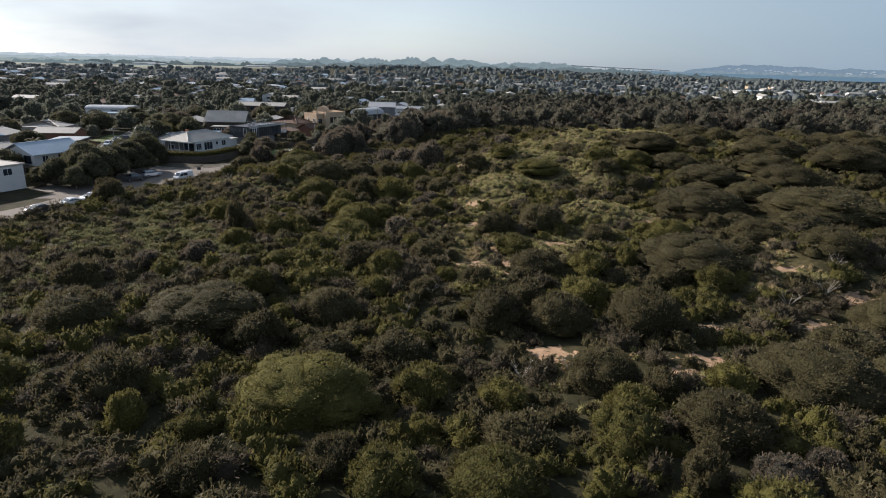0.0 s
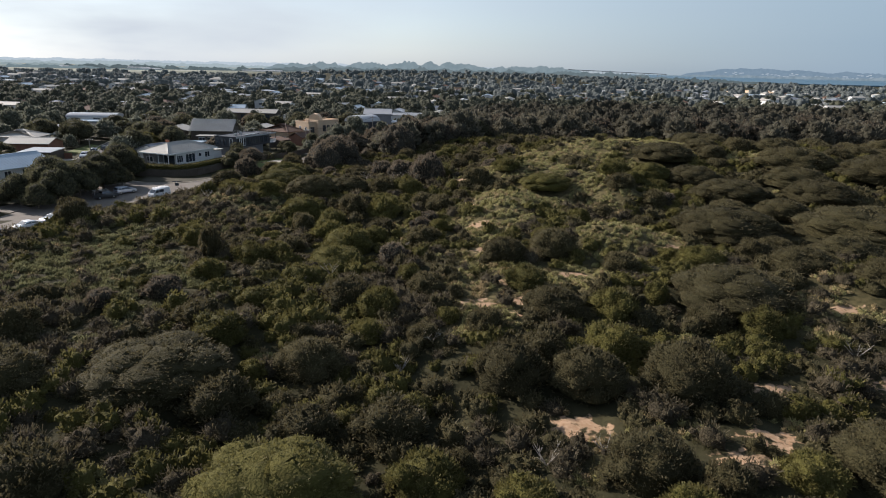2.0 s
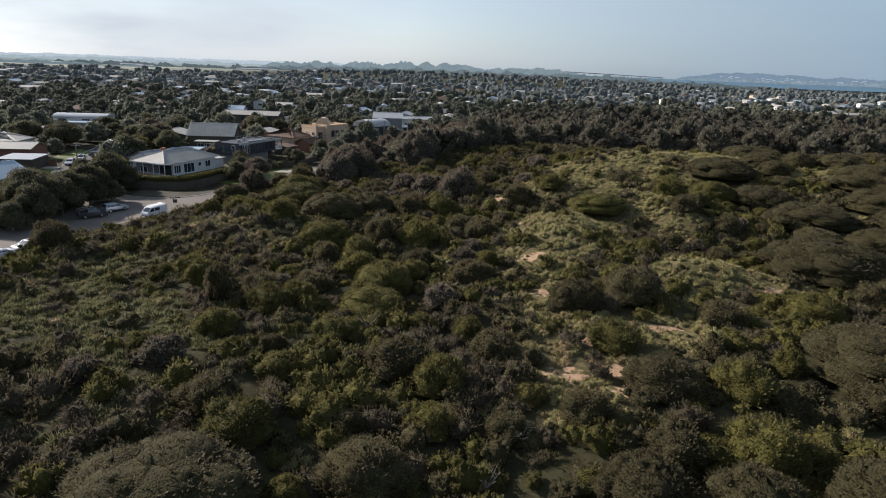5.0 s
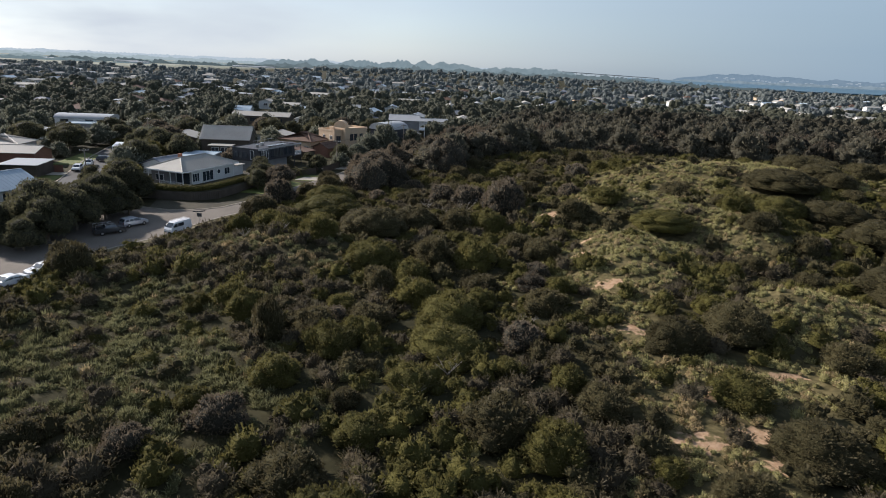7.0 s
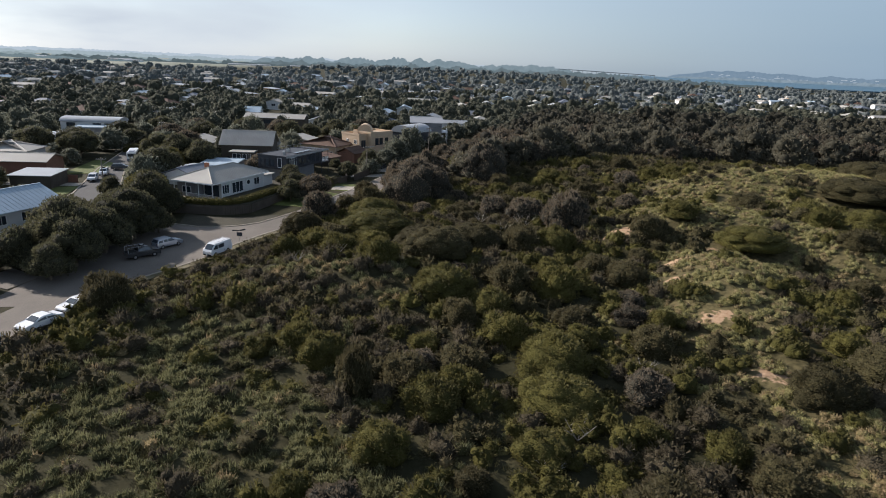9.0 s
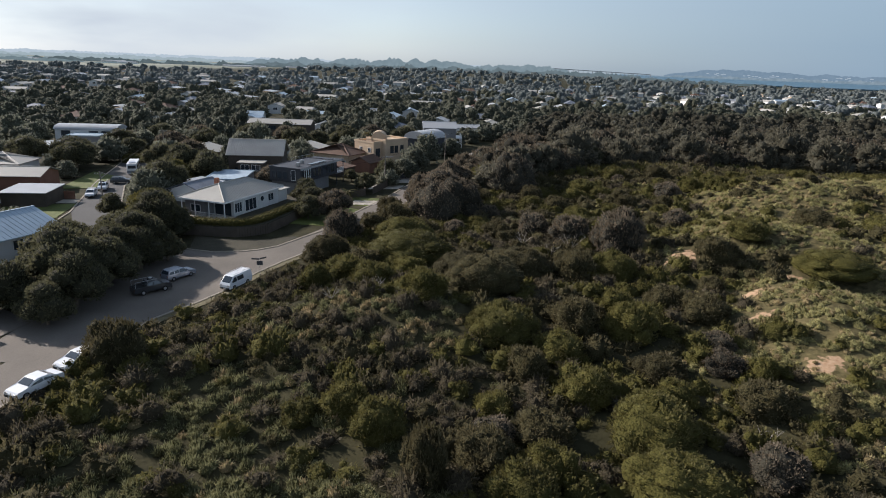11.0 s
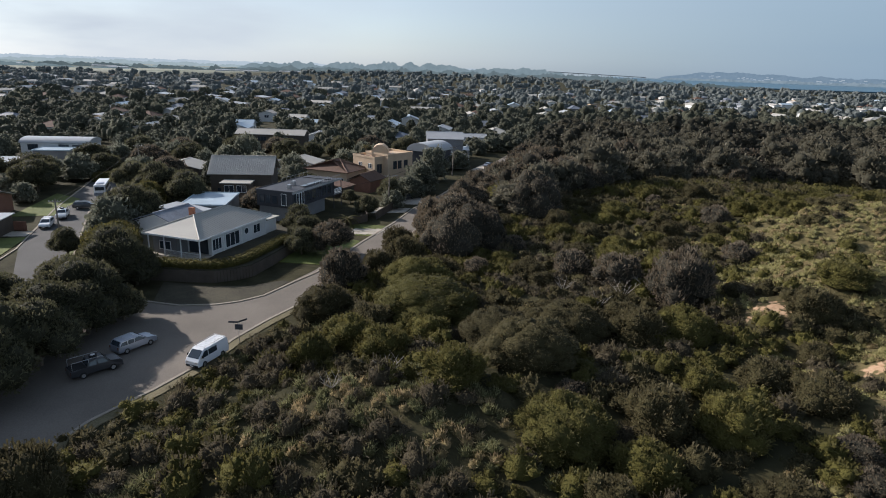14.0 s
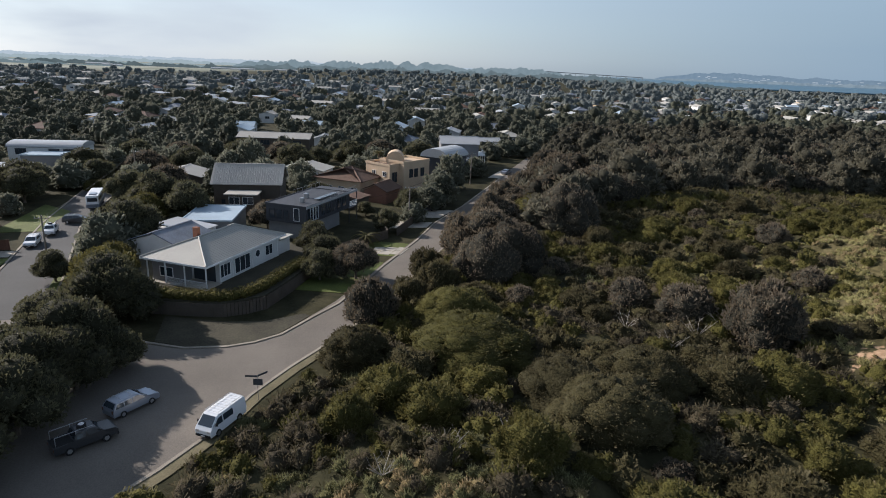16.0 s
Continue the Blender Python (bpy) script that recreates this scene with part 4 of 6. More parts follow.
def corner_house():
    # white house with a hipped roof and a veranda, on a raised yard
    root = empty("corner_house", at_corner(-84.6, 175.0, 1.8, 71.8), "white single-storey house with a pale hipped metal roof", "house", "houses of the town")
    L, W, E = 17.4, 9.4, 3.45
    KEEP.append((-86, 184, 11.5))
    part("wall", boxed(2.7, L, 0, W, -0.3, E - 0.16), M_WHITE, root)
    # grey where the house is white: veranda shade put into the wall colour
    part("wall", boxed(0.35, 2.7, 4.6, W - 0.2, -0.3, E - 0.16), M_GREYW, root, "veranda wall, greyed in colour for its shade")
    part("roof", roof_mesh(L, W, "hip", E, 2.15, 0.75), M_ROOFW, root)
    tagged(part("roof_seams", rib_mesh(L, W, "hip", E, 2.15, 0.75, 0.55), M_ROOFW, root), kind="stuff")
    bm = bmesh.new()
    for a, b, c, d in ((-0.8, L + 0.8, -0.82, -0.74), (-0.8, L + 0.8, W + 0.74, W + 0.82), (-0.82, -0.74, -0.74, W + 0.74), (L + 0.74, L + 0.82, -0.74, W + 0.74)):
        box(bm, a, b, c, d, E - 0.28, E - 0.02)
    part("gutter", bm, M_TRIM, root)
    part("deck", boxed(-0.5, 2.7, -0.4, W, -0.4, 0.05), M_CONC, root)
    for x, y in ((-0.35, -0.3), (-0.35, 3.2), (-0.35, 6.4), (-0.35, W), (2.5, -0.3)):
        part("post", boxed(x - 0.07, x + 0.07, y - 0.07, y + 0.07, 0.05, E - 0.14), M_TRIM, root)
    bm = bmesh.new()
    for a, b in ((-0.3, 3.2), (3.2, 6.4)):
        box(bm, -0.37, -0.33, a + 0.08, b - 0.08, 0.95, 1.02)
        y = a + 0.2
        while y < b - 0.1:
            box(bm, -0.36, -0.34, y, y + 0.03, 0.05, 0.95); y += 0.16
    part("railing", bm, M_TRIM, root)
    part("sliding_door", boxed(2.64, 2.71, 0.6, 4.2, 0.1, 2.5), M_GLASS, root, "dark glass sliding door")
    window(root, "s", L, W, 2.9, 0.6, 2.2, 1.9, lines=2)
    window(root, "s", L, W, 6.1, 0.3, 3.6, 2.3, lines=2)
    window(root, "s", L, W, 13.6, 0.9, 1.9, 1.6, lines=1)
    window(root, "w", L, W, 5.4, 0.9, 2.2, 1.4, lines=1)
    bm = bmesh.new()
    bmesh.ops.create_cone(bm, cap_ends=True, segments=24, radius1=0.62, radius2=0.62, depth=0.1, matrix=pose(11.6, -0.03, 1.9, 90))
    ring = part("round_window", bm, M_TRIM, root, "round porthole window")
    bm = bmesh.new()
    bmesh.ops.create_cone(bm, cap_ends=True, segments=24, radius1=0.5, radius2=0.5, depth=0.14, matrix=pose(11.6, -0.03, 1.9, 90))
    part("pane", bm, M_GLASS, ring)
    for x in (5.6, 10.3, 16.9):
        part("downpipe", tubed((x, -0.06, 0), (x, -0.06, E - 0.2), 0.05, 0.05), M_TRIM, root)
    part("chimney", boxed(7.6, 8.3, 7.4, 8.2, 3.2, 5.9, bevel=0.03), M_BRICK, root, "red brick chimney")
    part("annex", boxed(L + 0.02, L + 3.4, 0.2, 4.4, -0.3, 2.4), M_WHITE, root)
    part("annex_roof", boxed(L + 0.02, L + 3.8, -0.3, 4.8, 2.4, 2.58), M_ROOFW, root)
    # lower tiled wing behind
    house(-93.2, 186.8, 1.2, 71.8, 8, 9, 2.9, "gable", 1.7, M_WHITE, M_TILEG, "white wing with a slate-grey tiled roof", 0.4)
    house(-94.5, 197.0, 0.4, 71.8, 5, 8, 3.2, "skillion", 0.6, M_WHITE, M_ROOFS, "small white outbuilding with a pale metal roof", 0.3)


def dark_house():
    root = empty("modern_house", at_corner(-78.0, 206.0, 0.0, 71), "charcoal two-storey flat-roofed house with a roof deck", "house", "houses of the town")
    L, W = 20, 8.5
    KEEP.append((-77, 216, 12))
    part("upper_wall", boxed(0, L - 3.6, 0, W, 3.1, 6.3), M_DARKW, root)
    part("lower_wall", boxed(0.8, L - 6, 0.9, W, -0.3, 3.1), M_GREYW, root, "grey rendered lower storey")
    part("roof", roof_mesh(L - 3.6, W, "flat", 6.35, 0, 0.12), M_DARKW, root)
    part("fascia", boxed(-0.16, L, -0.16, -0.12, 6.05, 6.5), M_ROOFS, root, "pale metal fascia")
    for k in range(4):
        window(root, "s", L, W, 0.5 + 0.95 * k if k < 2 else 0.5 + 0.95 * k, 3.5, 0.85, 2.5, M_TRIM if k else M_DARKW, 0)
    for k in range(5):
        window(root, "s", L, W, 5.2 + 2.1 * k, 3.7, 1.6, 2.2, M_DARKW, 1)
    window(root, "w", L, W, 1.4, 3.6, 1.2, 2.4, M_TRIM, 0)
    for k in range(3):
        window(root, "w", L, W, 3.6 + 1.5 * k, 3.7, 1.2, 1.8, M_DARKW, 0)
    for x in (L - 3.5, L - 0.1):
        part("post", boxed(x - 0.08, x + 0.08, -0.08, 0.08, -0.3, 6.3), M_DARKW, root)
    part("pergola", boxed(L - 3.6, L, 0, W, 6.2, 6.32), M_DARKW, root)
    part("balcony", boxed(L - 3.6, L, -0.1, W, 3.0, 3.2), M_GREYW, root)
    for k in range(4):
        part("louvre", boxed(L - 3.4, L - 0.1, -0.12, -0.06, 3.4 + 0.28 * k, 3.55 + 0.28 * k), M_TRIM, root)
    for x, y, w in ((3, 2.5, 0.7), (7, 4, 0.8)):
        part("roof_unit", boxed(x, x + w, y, y + w, 6.42, 7.3, bevel=0.05), M_STEEL, root, "grey rooftop air unit")
    for k in range(4):
        bm = bmesh.new()
        box(bm, 6.2 + k * 1.9, 7.9 + k * 1.9, 1.0, 2.1, 6.62, 6.68)
        box(bm, 6.9 + k * 1.9, 7.0 + k * 1.9, 1.2, 1.9, 6.4, 6.62)
        part("solar_panel", bm, M_GLASS, root, "dark glass solar panel")
    bm = bmesh.new()
    for y in (0.1, W - 0.1):
        box(bm, 9, L - 0.2, y - 0.02, y + 0.02, 7.2, 7.25)
        for k in range(7):
            box(bm, 9 + k * 1.7, 9.04 + k * 1.7, y - 0.02, y + 0.02, 6.4, 7.2)
    part("roof_rail", bm, M_STEEL, root)


def cream_house():
    root = empty("cream_house", at_corner(-66.9, 250.2, 0.0, 50), "cream rendered two-storey house with parapets and a stair tower", "house", "houses of the town")
    KEEP.append((-67, 259, 11))
    part("wall", boxed(0, 5, 0, 8.6, -0.3, 7.3), M_CREAM, root)
    part("wall", boxed(3.4, 13, -1.6, 7.0, -0.3, 7.9), M_CREAM, root)
    for a, b, c, d, z in ((0, 3.4, -0.1, 0.15, 7.3), (-0.1, 0.15, -0.1, 8.7, 7.3), (0.15, 5, 8.45, 8.7, 7.3), (3.3, 13.1, -1.7, -1.4, 7.9), (3.3, 3.6, -1.4, 7.1, 7.9), (12.8, 13.1, -1.4, 7.1, 7.9), (3.6, 12.8, 6.8, 7.1, 7.9)):
        part("parapet", boxed(a, b, c, d, z, z + 0.55), M_CREAM, root)
    part("terrace_floor", boxed(0.15, 3.3, 0.15, 8.45, 7.3, 7.36), M_TILE, root)
    bm = bmesh.new()
    bmesh.ops.create_cone(bm, cap_ends=True, segments=20, radius1=2.3, radius2=2.3, depth=4.2, matrix=pose(6.2, 4.2, 8.2, 90, 0, -48))
    part("tower_vault", bm, M_CREAM, root, "barrel-vaulted stair tower", smooth=False)
    for u, z in ((1.2, 4.6), (5.0, 4.6), (1.4, 1.2), (5.2, 1.2)):
        window(root, "w", 5, 8.6, u, z, 1.3, 1.3, M_TRIM, 1)
    window(root, "s", 13, 8.6, 0.8, 3.2, 1.8, 2.6, M_TIMB, 1)
    for u in (5.4, 7.2, 9.6):
        win = window(root, "s", 13, 8.6, u, 4.2, 1.4, 2.2, M_DARKW, 1)
        win.location = (0, -1.6, 0)
    part("garage", boxed(13.05, 18.5, -3.0, 3.6, -0.3, 3.0), M_RED, root, "terracotta rendered garage")
    part("garage_parapet", boxed(12.95, 18.6, -3.1, -2.8, 3.0, 3.5), M_BRICK, root)
    # vaulted house behind
    house(-52.5, 281.5, 0, 60, 12, 9, 5.4, "vault", 2.6, M_DARKW, M_ROOFS, "charcoal house with a silver vaulted roof", 0.4)
    house(-44.5, 291, 0, 60, 6, 7, 3.4, "skillion", 0.5, M_GREYW, M_ROOFS, "carport with a white metal roof", 0.3)


def more_houses():
    h = house(-102.9, 228.3, 0.0, 7, 14, 10, 5.8, "gable", 3.6, M_TIMB, M_ROOFG, "timber house with a steep grey metal roof", 0.6, ribs=0.5)
    # the wall under the eave faces the yard
    for u in (1.5, 6, 10):
        window(h, "s", 14, 10, u, 1.0, 1.8, 1.4, M_DARKW, 1)
    a = empty("timber_annex", at_corner(-98.8, 223.6, 0.0, 5), "low flat-roofed annex with white windows", "house", "houses of the town")
    KEEP.append((-95, 226, 4))
    part("wall", boxed(0, 6.4, 0, 4, -0.3, 4.4), M_TIMB, a)
    part("roof", boxed(-0.3, 6.7, -0.3, 4.3, 4.4, 4.6), M_ROOFG, a)
    for u in (0.7, 3.5):
        window(a, "s", 6.4, 4, u, 2.4, 2.2, 1.6, M_TRIM, 1)
    house(-91.2, 204.6, 0.2, 96, 12.4, 8.6, 3.5, "flat", 0, M_GREYW, M_ROOFB, "low outbuilding with a pale blue flat roof", 0.2)
    b = house(-73.4, 244.4, 0.0, 67, 9, 12.5, 4.4, "hip", 2.4, M_CREAM, M_TILE, "cream brick house with a brown tiled hipped roof", 0.7)
    for u in (1, 4.5, 8):
        window(b, "w", 9, 12.5, u, 1.3, 1.8, 1.4, M_TRIM, 1)
    house(-66.8, 240.3, 0.0, 67, 7, 6, 3.0, "gable", 1.6, M_RED, M_TILE, "brown tiled garage beside the street", 0.5)
    house(-72.5, 233, 0.0, 67, 5, 5, 2.6, "skillion", 0.8, M_TIMB, M_TILE, "small shed with a brown tiled roof", 0.4)
    w = house(-54.6, 299.4, 0.0, 5, 12.2, 10, 7.8, "gable", 2.0, M_GREYW, M_ROOFS, "grey two-storey house with a white metal roof", 0.4)
    for z in (1.2, 5.0):
        for u in (1, 4, 7):
            window(w, "e", 12.2, 10, u, z, 1.8, 1.6, M_TRIM, 1)
    part("balcony", boxed(12.22, 14.6, 0.3, 9.7, 4.0, 4.25), M_TRIM, w)
    for y in (0.5, 5, 9.5):
        part("post", boxed(14.4, 14.55, y - 0.08, y + 0.08, -0.3, 4.0), M_TRIM, w)
    bm = bmesh.new()
    box(bm, 14.5, 14.56, 0.3, 9.7, 5.15, 5.22)
    for k in range(24):
        box(bm, 14.51, 14.55, 0.4 + k * 0.39, 0.44 + k * 0.39, 4.25, 5.15)
    part("balcony_rail", bm, M_TRIM, w)
    house(-52, 336, 0, 8, 20, 6, 4.6, "gable", 1.2, M_WHITE, M_ROOFS, "long white house with a pale metal roof", 0.4)
    d = house(-126, 314.8, 0.0, 1, 25, 9, 5.6, "gable", 1.6, M_TIMB, M_ROOFG, "long dark timber house among trees", 0.4)
    for u in (2, 8, 14, 19):
        window(d, "s", 25, 9, u, 3.2, 3.2, 1.6, M_DARKW, 2)
    v = house(-179.5, 275.4, 0.0, 8, 20, 9, 5.0, "vault", 1.5, M_WHITE, M_ROOFS, "white house with a vaulted metal roof", 0.3)
    for u in (2, 11, 15):
        window(v, "s", 20, 9, u, 2.8, 3.0, 1.8, M_DARKW, 2)
    house(-171, 268, 0.0, 8, 10, 7, 3.9, "flat", 0, M_GREYW, M_ROOFB, "grey flat-roofed wing of a white house", 0.3)
    house(-172, 251, 0.0, 8, 11, 7, 3.0, "skillion", 0.4, M_WHITE, M_ROOFS, "low building with a white metal roof", 0.3)
    # the blue-roofed house above the street
    root = house(-106.0, 140.5, 0.0, 70, 13, 11, 5.6, "gable", 2.4, M_WHITE, M_ROOFB, "white two-storey house with a blue metal roof", 0.7, ribs=0.8)
    for u, z, w_ in ((1.0, 3.4, 2.4), (4.4, 3.4, 2.4), (7.8, 3.4, 2.0), (2, 0.6, 3), (7, 0.6, 2.4)):
        window(root, "w", 13, 11, u, z, w_, 1.9, M_DARKW, 1)
    for u in (2, 6, 9.5):
        window(root, "s", 13, 11, u, 3.6, 1.6, 1.5, M_TRIM, 1)
    part("balcony", boxed(-2.4, -0.02, 0, 11, 2.8, 3.0), M_TIMB, root)
    bm = bmesh.new()
    box(bm, -2.4, -2.34, 0, 11, 3.95, 4.02)
    for k in range(45):
        box(bm, -2.39, -2.35, 0.1 + k * 0.245, 0.15 + k * 0.245, 3.0, 3.95)
    part("balcony_rail", bm, M_TIMB, root)
    for y in (0.1, 5.5, 10.9):
        part("post", boxed(-2.4, -2.25, y - 0.08, y + 0.08, -0.3, 2.8), M_TIMB, root)
    g = house(-104.5, 119.5, 0.0, 70, 11, 12, 5.4, "flat", 0, M_WHITE, M_ROOFW, "white two-storey house with a garage", 0.3)
    part("garage_door", boxed(1.0, 4.6, -0.05, 0.0, -0.1, 2.4), M_DARKW, g, "dark garage door")
    for u in (1.5, 6.5):
        window(g, "s", 11, 12, u, 3.3, 2.0, 1.5, M_TRIM, 1)
    window(g, "w", 11, 12, 7, 3.3, 2.2, 1.5, M_TRIM, 1)
    s = house(-134.0, 185.0, 0.0, 8, 8.5, 8, 3.0, "skillion", 0.3, M_TIMB, M_ROOFS, "low grey garage beside a driveway", 0.4)
    house(-149, 199, 0.0, 8, 13, 9, 3.4, "gable", 1.5, M_RED, M_ROOFW, "low house with a pale metal roof", 0.5)
    house(-150, 214, 0.0, 98, 10, 14, 3.6, "hip", 2.0, M_WHITE, M_ROOFG, "low house with a grey hipped roof", 0.5)
    house(-152, 190, 0.0, 98, 10, 12, 3.4, "gable", 1.7, M_GREYW, M_ROOFW, "low grey house with a pale roof", 0.5)
    house(-146, 168, 0.0, 70, 10, 12, 5.2, "gable", 2.0, M_GREYW, M_ROOFB, "two-storey grey house with a blue roof", 0.5)
    house(-128, 152, 0.0, 70, 10, 12, 3.4, "gable", 1.8, M_WHITE, M_ROOFW, "low white house with a pale metal roof", 0.5)
    house(-128, 130, 0.0, 70, 10, 13, 3.6, "hip", 2.0, M_WHITE, M_ROOFG, "low white house with a grey hipped roof", 0.5)
    house(-113, 247, 0.0, 90, 9, 12, 3.6, "gable", 1.6, M_TIMB, M_ROOFW, "house with a pale green roof among the trees", 0.5)
    house(-86, 262, 0.0, 80, 8, 12, 3.6, "gable", 1.4, M_WHITE, M_ROOFW, "white house with a pale roof", 0.5)


corner_house()
dark_house()
cream_house()
more_houses()

# houses further into the town, built once per kind and copied
FAR_KINDS = []
for roof, wall, kind, L, W, E, rise, label in (
        (M_ROOFS, M_WHITE, "gable", 12, 9, 3.6, 1.6, "white house with a silver gabled roof"),
        (M_ROOFW, M_GREYW, "hip", 14, 10, 3.4, 2.0, "grey house with a pale hipped roof"),
        (M_ROOFG, M_WHITE, "gable", 15, 8, 5.4, 1.4, "two-storey white house with a grey roof"),
        (M_ROOFS, M_CREAM, "skillion", 14, 8, 4.6, 0.9, "cream house with a silver skillion roof"),
        (M_TILE, M_WHITE, "hip", 13, 10, 3.4, 2.2, "white house with a brown tiled roof"),
        (M_TILEG, M_GREYW, "hip", 14, 10, 3.6, 2.2, "grey house with a slate tiled roof"),
        (M_ROOFB, M_WHITE, "gable", 13, 9, 4.6, 1.8, "white house with a pale blue roof")):
    root = empty("far_house", pose(0, -500 + 30 * len(FAR_KINDS), 0), label, "house", "houses of the town")
    walls(root, L, W, -1.5, E - 0.16, wall, rise * W / (W + 1) * 0.98 if kind == "gable" else 0)
    part("roof", roof_mesh(L, W, kind, E, rise, 0.5), roof, root)
    for u in (1.2, 5.0, 8.8):
        window(root, "s", L, W, u, E - 2.4, 2.2, 1.4, M_TRIM, 1)
    window(root, "w", L, W, 2.5, E - 2.4, 2.4, 1.4, M_TRIM, 1)
    FAR_KINDS.append(root)
used = set()


def far_house(x, y, kind, deg, size=1.0):
    m = pose(x, y, float(height(x, y)) - 0.9, 0, 0, deg)
    if kind not in used:
        used.add(kind)
        FAR_KINDS[kind].matrix_basis = m
        ob = FAR_KINDS[kind]
    else:
        ob = copy_thing(FAR_KINDS[kind], m)
    KEEP.append((x, y + 3, 6.5))
    KEEP.append((x + 0.02 * x, y - 6, 2.5))
    return ob


for x, y, k, a in ((-181, 391, 1, 100), (-221, 560, 0, 95), (-282, 770, 0, 90), (-238, 640, 3, 95), (-120, 412, 2, 172), (-110, 392, 6, 172), (-106, 528, 0, 120), (-94, 430, 0, 40), (-127, 488, 6, 90), (-203, 440, 0, 90), (-205, 372, 0, 95), (-176, 405, 4, 80), (-252, 590, 3, 90), (-277, 905, 0, 95)):
    far_house(x, y, k, a)
for x, y, k, a in ((-212, 870, 0, 95), (-150, 677, 6, 90), (-87, 505, 5, 90), (-100, 610, 1, 90), (-83, 743, 0, 95), (-59, 647, 3, 90), (-25, 495, 4, 100), (-11, 529, 0, 95), (-37, 578, 4, 90), (96, 916, 0, 90), (57, 641, 1, 100), (86, 660, 3, 100), (155, 816, 0, 100), (156, 758, 3, 100)):
    far_house(x, y, k, a)
for x, y, k, a in ((104, 562, 3, 100), (80, 550, 6, 100), (41, 540, 0, 95), (232, 759, 3, 100), (243, 715, 0, 100), (272, 755, 0, 100), (418, 940, 3, 100), (375, 801, 6, 100), (478, 920, 0, 100), (389, 1190, 0, 100), (128, 548, 0, 100), (330, 640, 1, 95), (200, 640, 3, 95)):
    far_house(x, y, k, a)
hr = random.Random(11)
y, count = 350.0, 0
while y < 1500:
    gap = 27 + (y - 350) * 0.03
    x = -0.8 * y - 30
    while x < 0.8 * y + 20:
        x += gap * hr.uniform(0.8, 1.5)
        v = y + hr.uniform(-8, 8)
        if clear(x, v, 5) and not (x > edge(min(v, 420)) - 6 and v < 500 + 0.1 * x) and not (x - 0.1 * v > 290 and v > 1300) and not (x < -430 and v > 1150) and count < 330:
            far_house(x, v, hr.choice((0, 1, 2, 3, 4, 5, 4, 5, 2, 6)), hr.choice((90, 95, 180, 170, 85)) + hr.uniform(-6, 6))
            count += 1
    y += gap * 1.35

# ---- the raised yard, hedge and fences ----
plan("terrace", [(-88.6, 170.6), (-80.8, 170.4), (-76.4, 173.6), (-74.8, 180), (-73.2, 188), (-74.4, 198), (-97, 203), (-103, 180), (-98, 173)], -0.2, 1.78, M_SOIL, "raised planted yard of the corner house", "yard")


def wall_along(name, line, h, t, z, mat, label, category, group=""):
    bm = bmesh.new()
    root = None
    pts = [Vector((x, y, 0)) for x, y in line]
    for p, q in zip(pts, pts[1:]):
        d = (q - p).normalized(); nrm = Vector((-d.y, d.x, 0)) * t / 2
        solid(bm, [((p + nrm).x, (p + nrm).y), ((p - nrm).x, (p - nrm).y), ((q - nrm).x, (q - nrm).y), ((q + nrm).x, (q + nrm).y)], z - 0.3, z + h)
    return tagged(part(name, bm, mat), label, category, group)


def paling_fence(line, h, z, mat, label):
    """A fence of separate boards between posts."""
    root = empty("paling_fence", pose(0, 0, 0), label, "fence", "garden fences")
    me = {}
    for (x0, y0), (x1, y1) in zip(line, line[1:]):
        L = math.hypot(x1 - x0, y1 - y0); n = max(1, int(L / 0.42)); a = math.degrees(math.atan2(y1 - y0, x1 - x0))
        if "board" not in me:
            me["board"] = part("board", boxed(0, 0.4, -0.02, 0.02, -0.2, h), mat, root).data
            bpy.data.objects.remove(root.children[0])
        for i in range(n):
            o = new("board", me["board"]); o.parent = root
            o.matrix_basis = pose(x0 + (x1 - x0) * i / n, y0 + (y1 - y0) * i / n, z + 0.03 * ((i * 7) % 3), 0, 0, a)
    return root


CURVE = [(-99, 172.5), (-93, 170.2), (-88.7, 170.2), (-84.5, 169.9), (-80.7, 170.0), (-78.2, 171.3), (-76.1, 173.3), (-74.4, 180), (-72.8, 188), (-74.0, 198)]
paling_fence(CURVE, 1.75, 0.0, M_TIMB, "dark stained timber retaining fence round the raised yard")
paling_fence([(-136, 193.5), (-124.5, 194.5)], 1.7, 0.0, M_RED, "rust-coloured paling fence by the driveway")
paling_fence([(-71, 200), (-63.5, 210.5), (-67, 222)], 1.6, 0.0, M_TIMB, "dark timber fence beside the lawn")
paling_fence([(-62, 212), (-58.5, 226)], 1.7, 0.0, M_TIMB, "dark timber front fence")


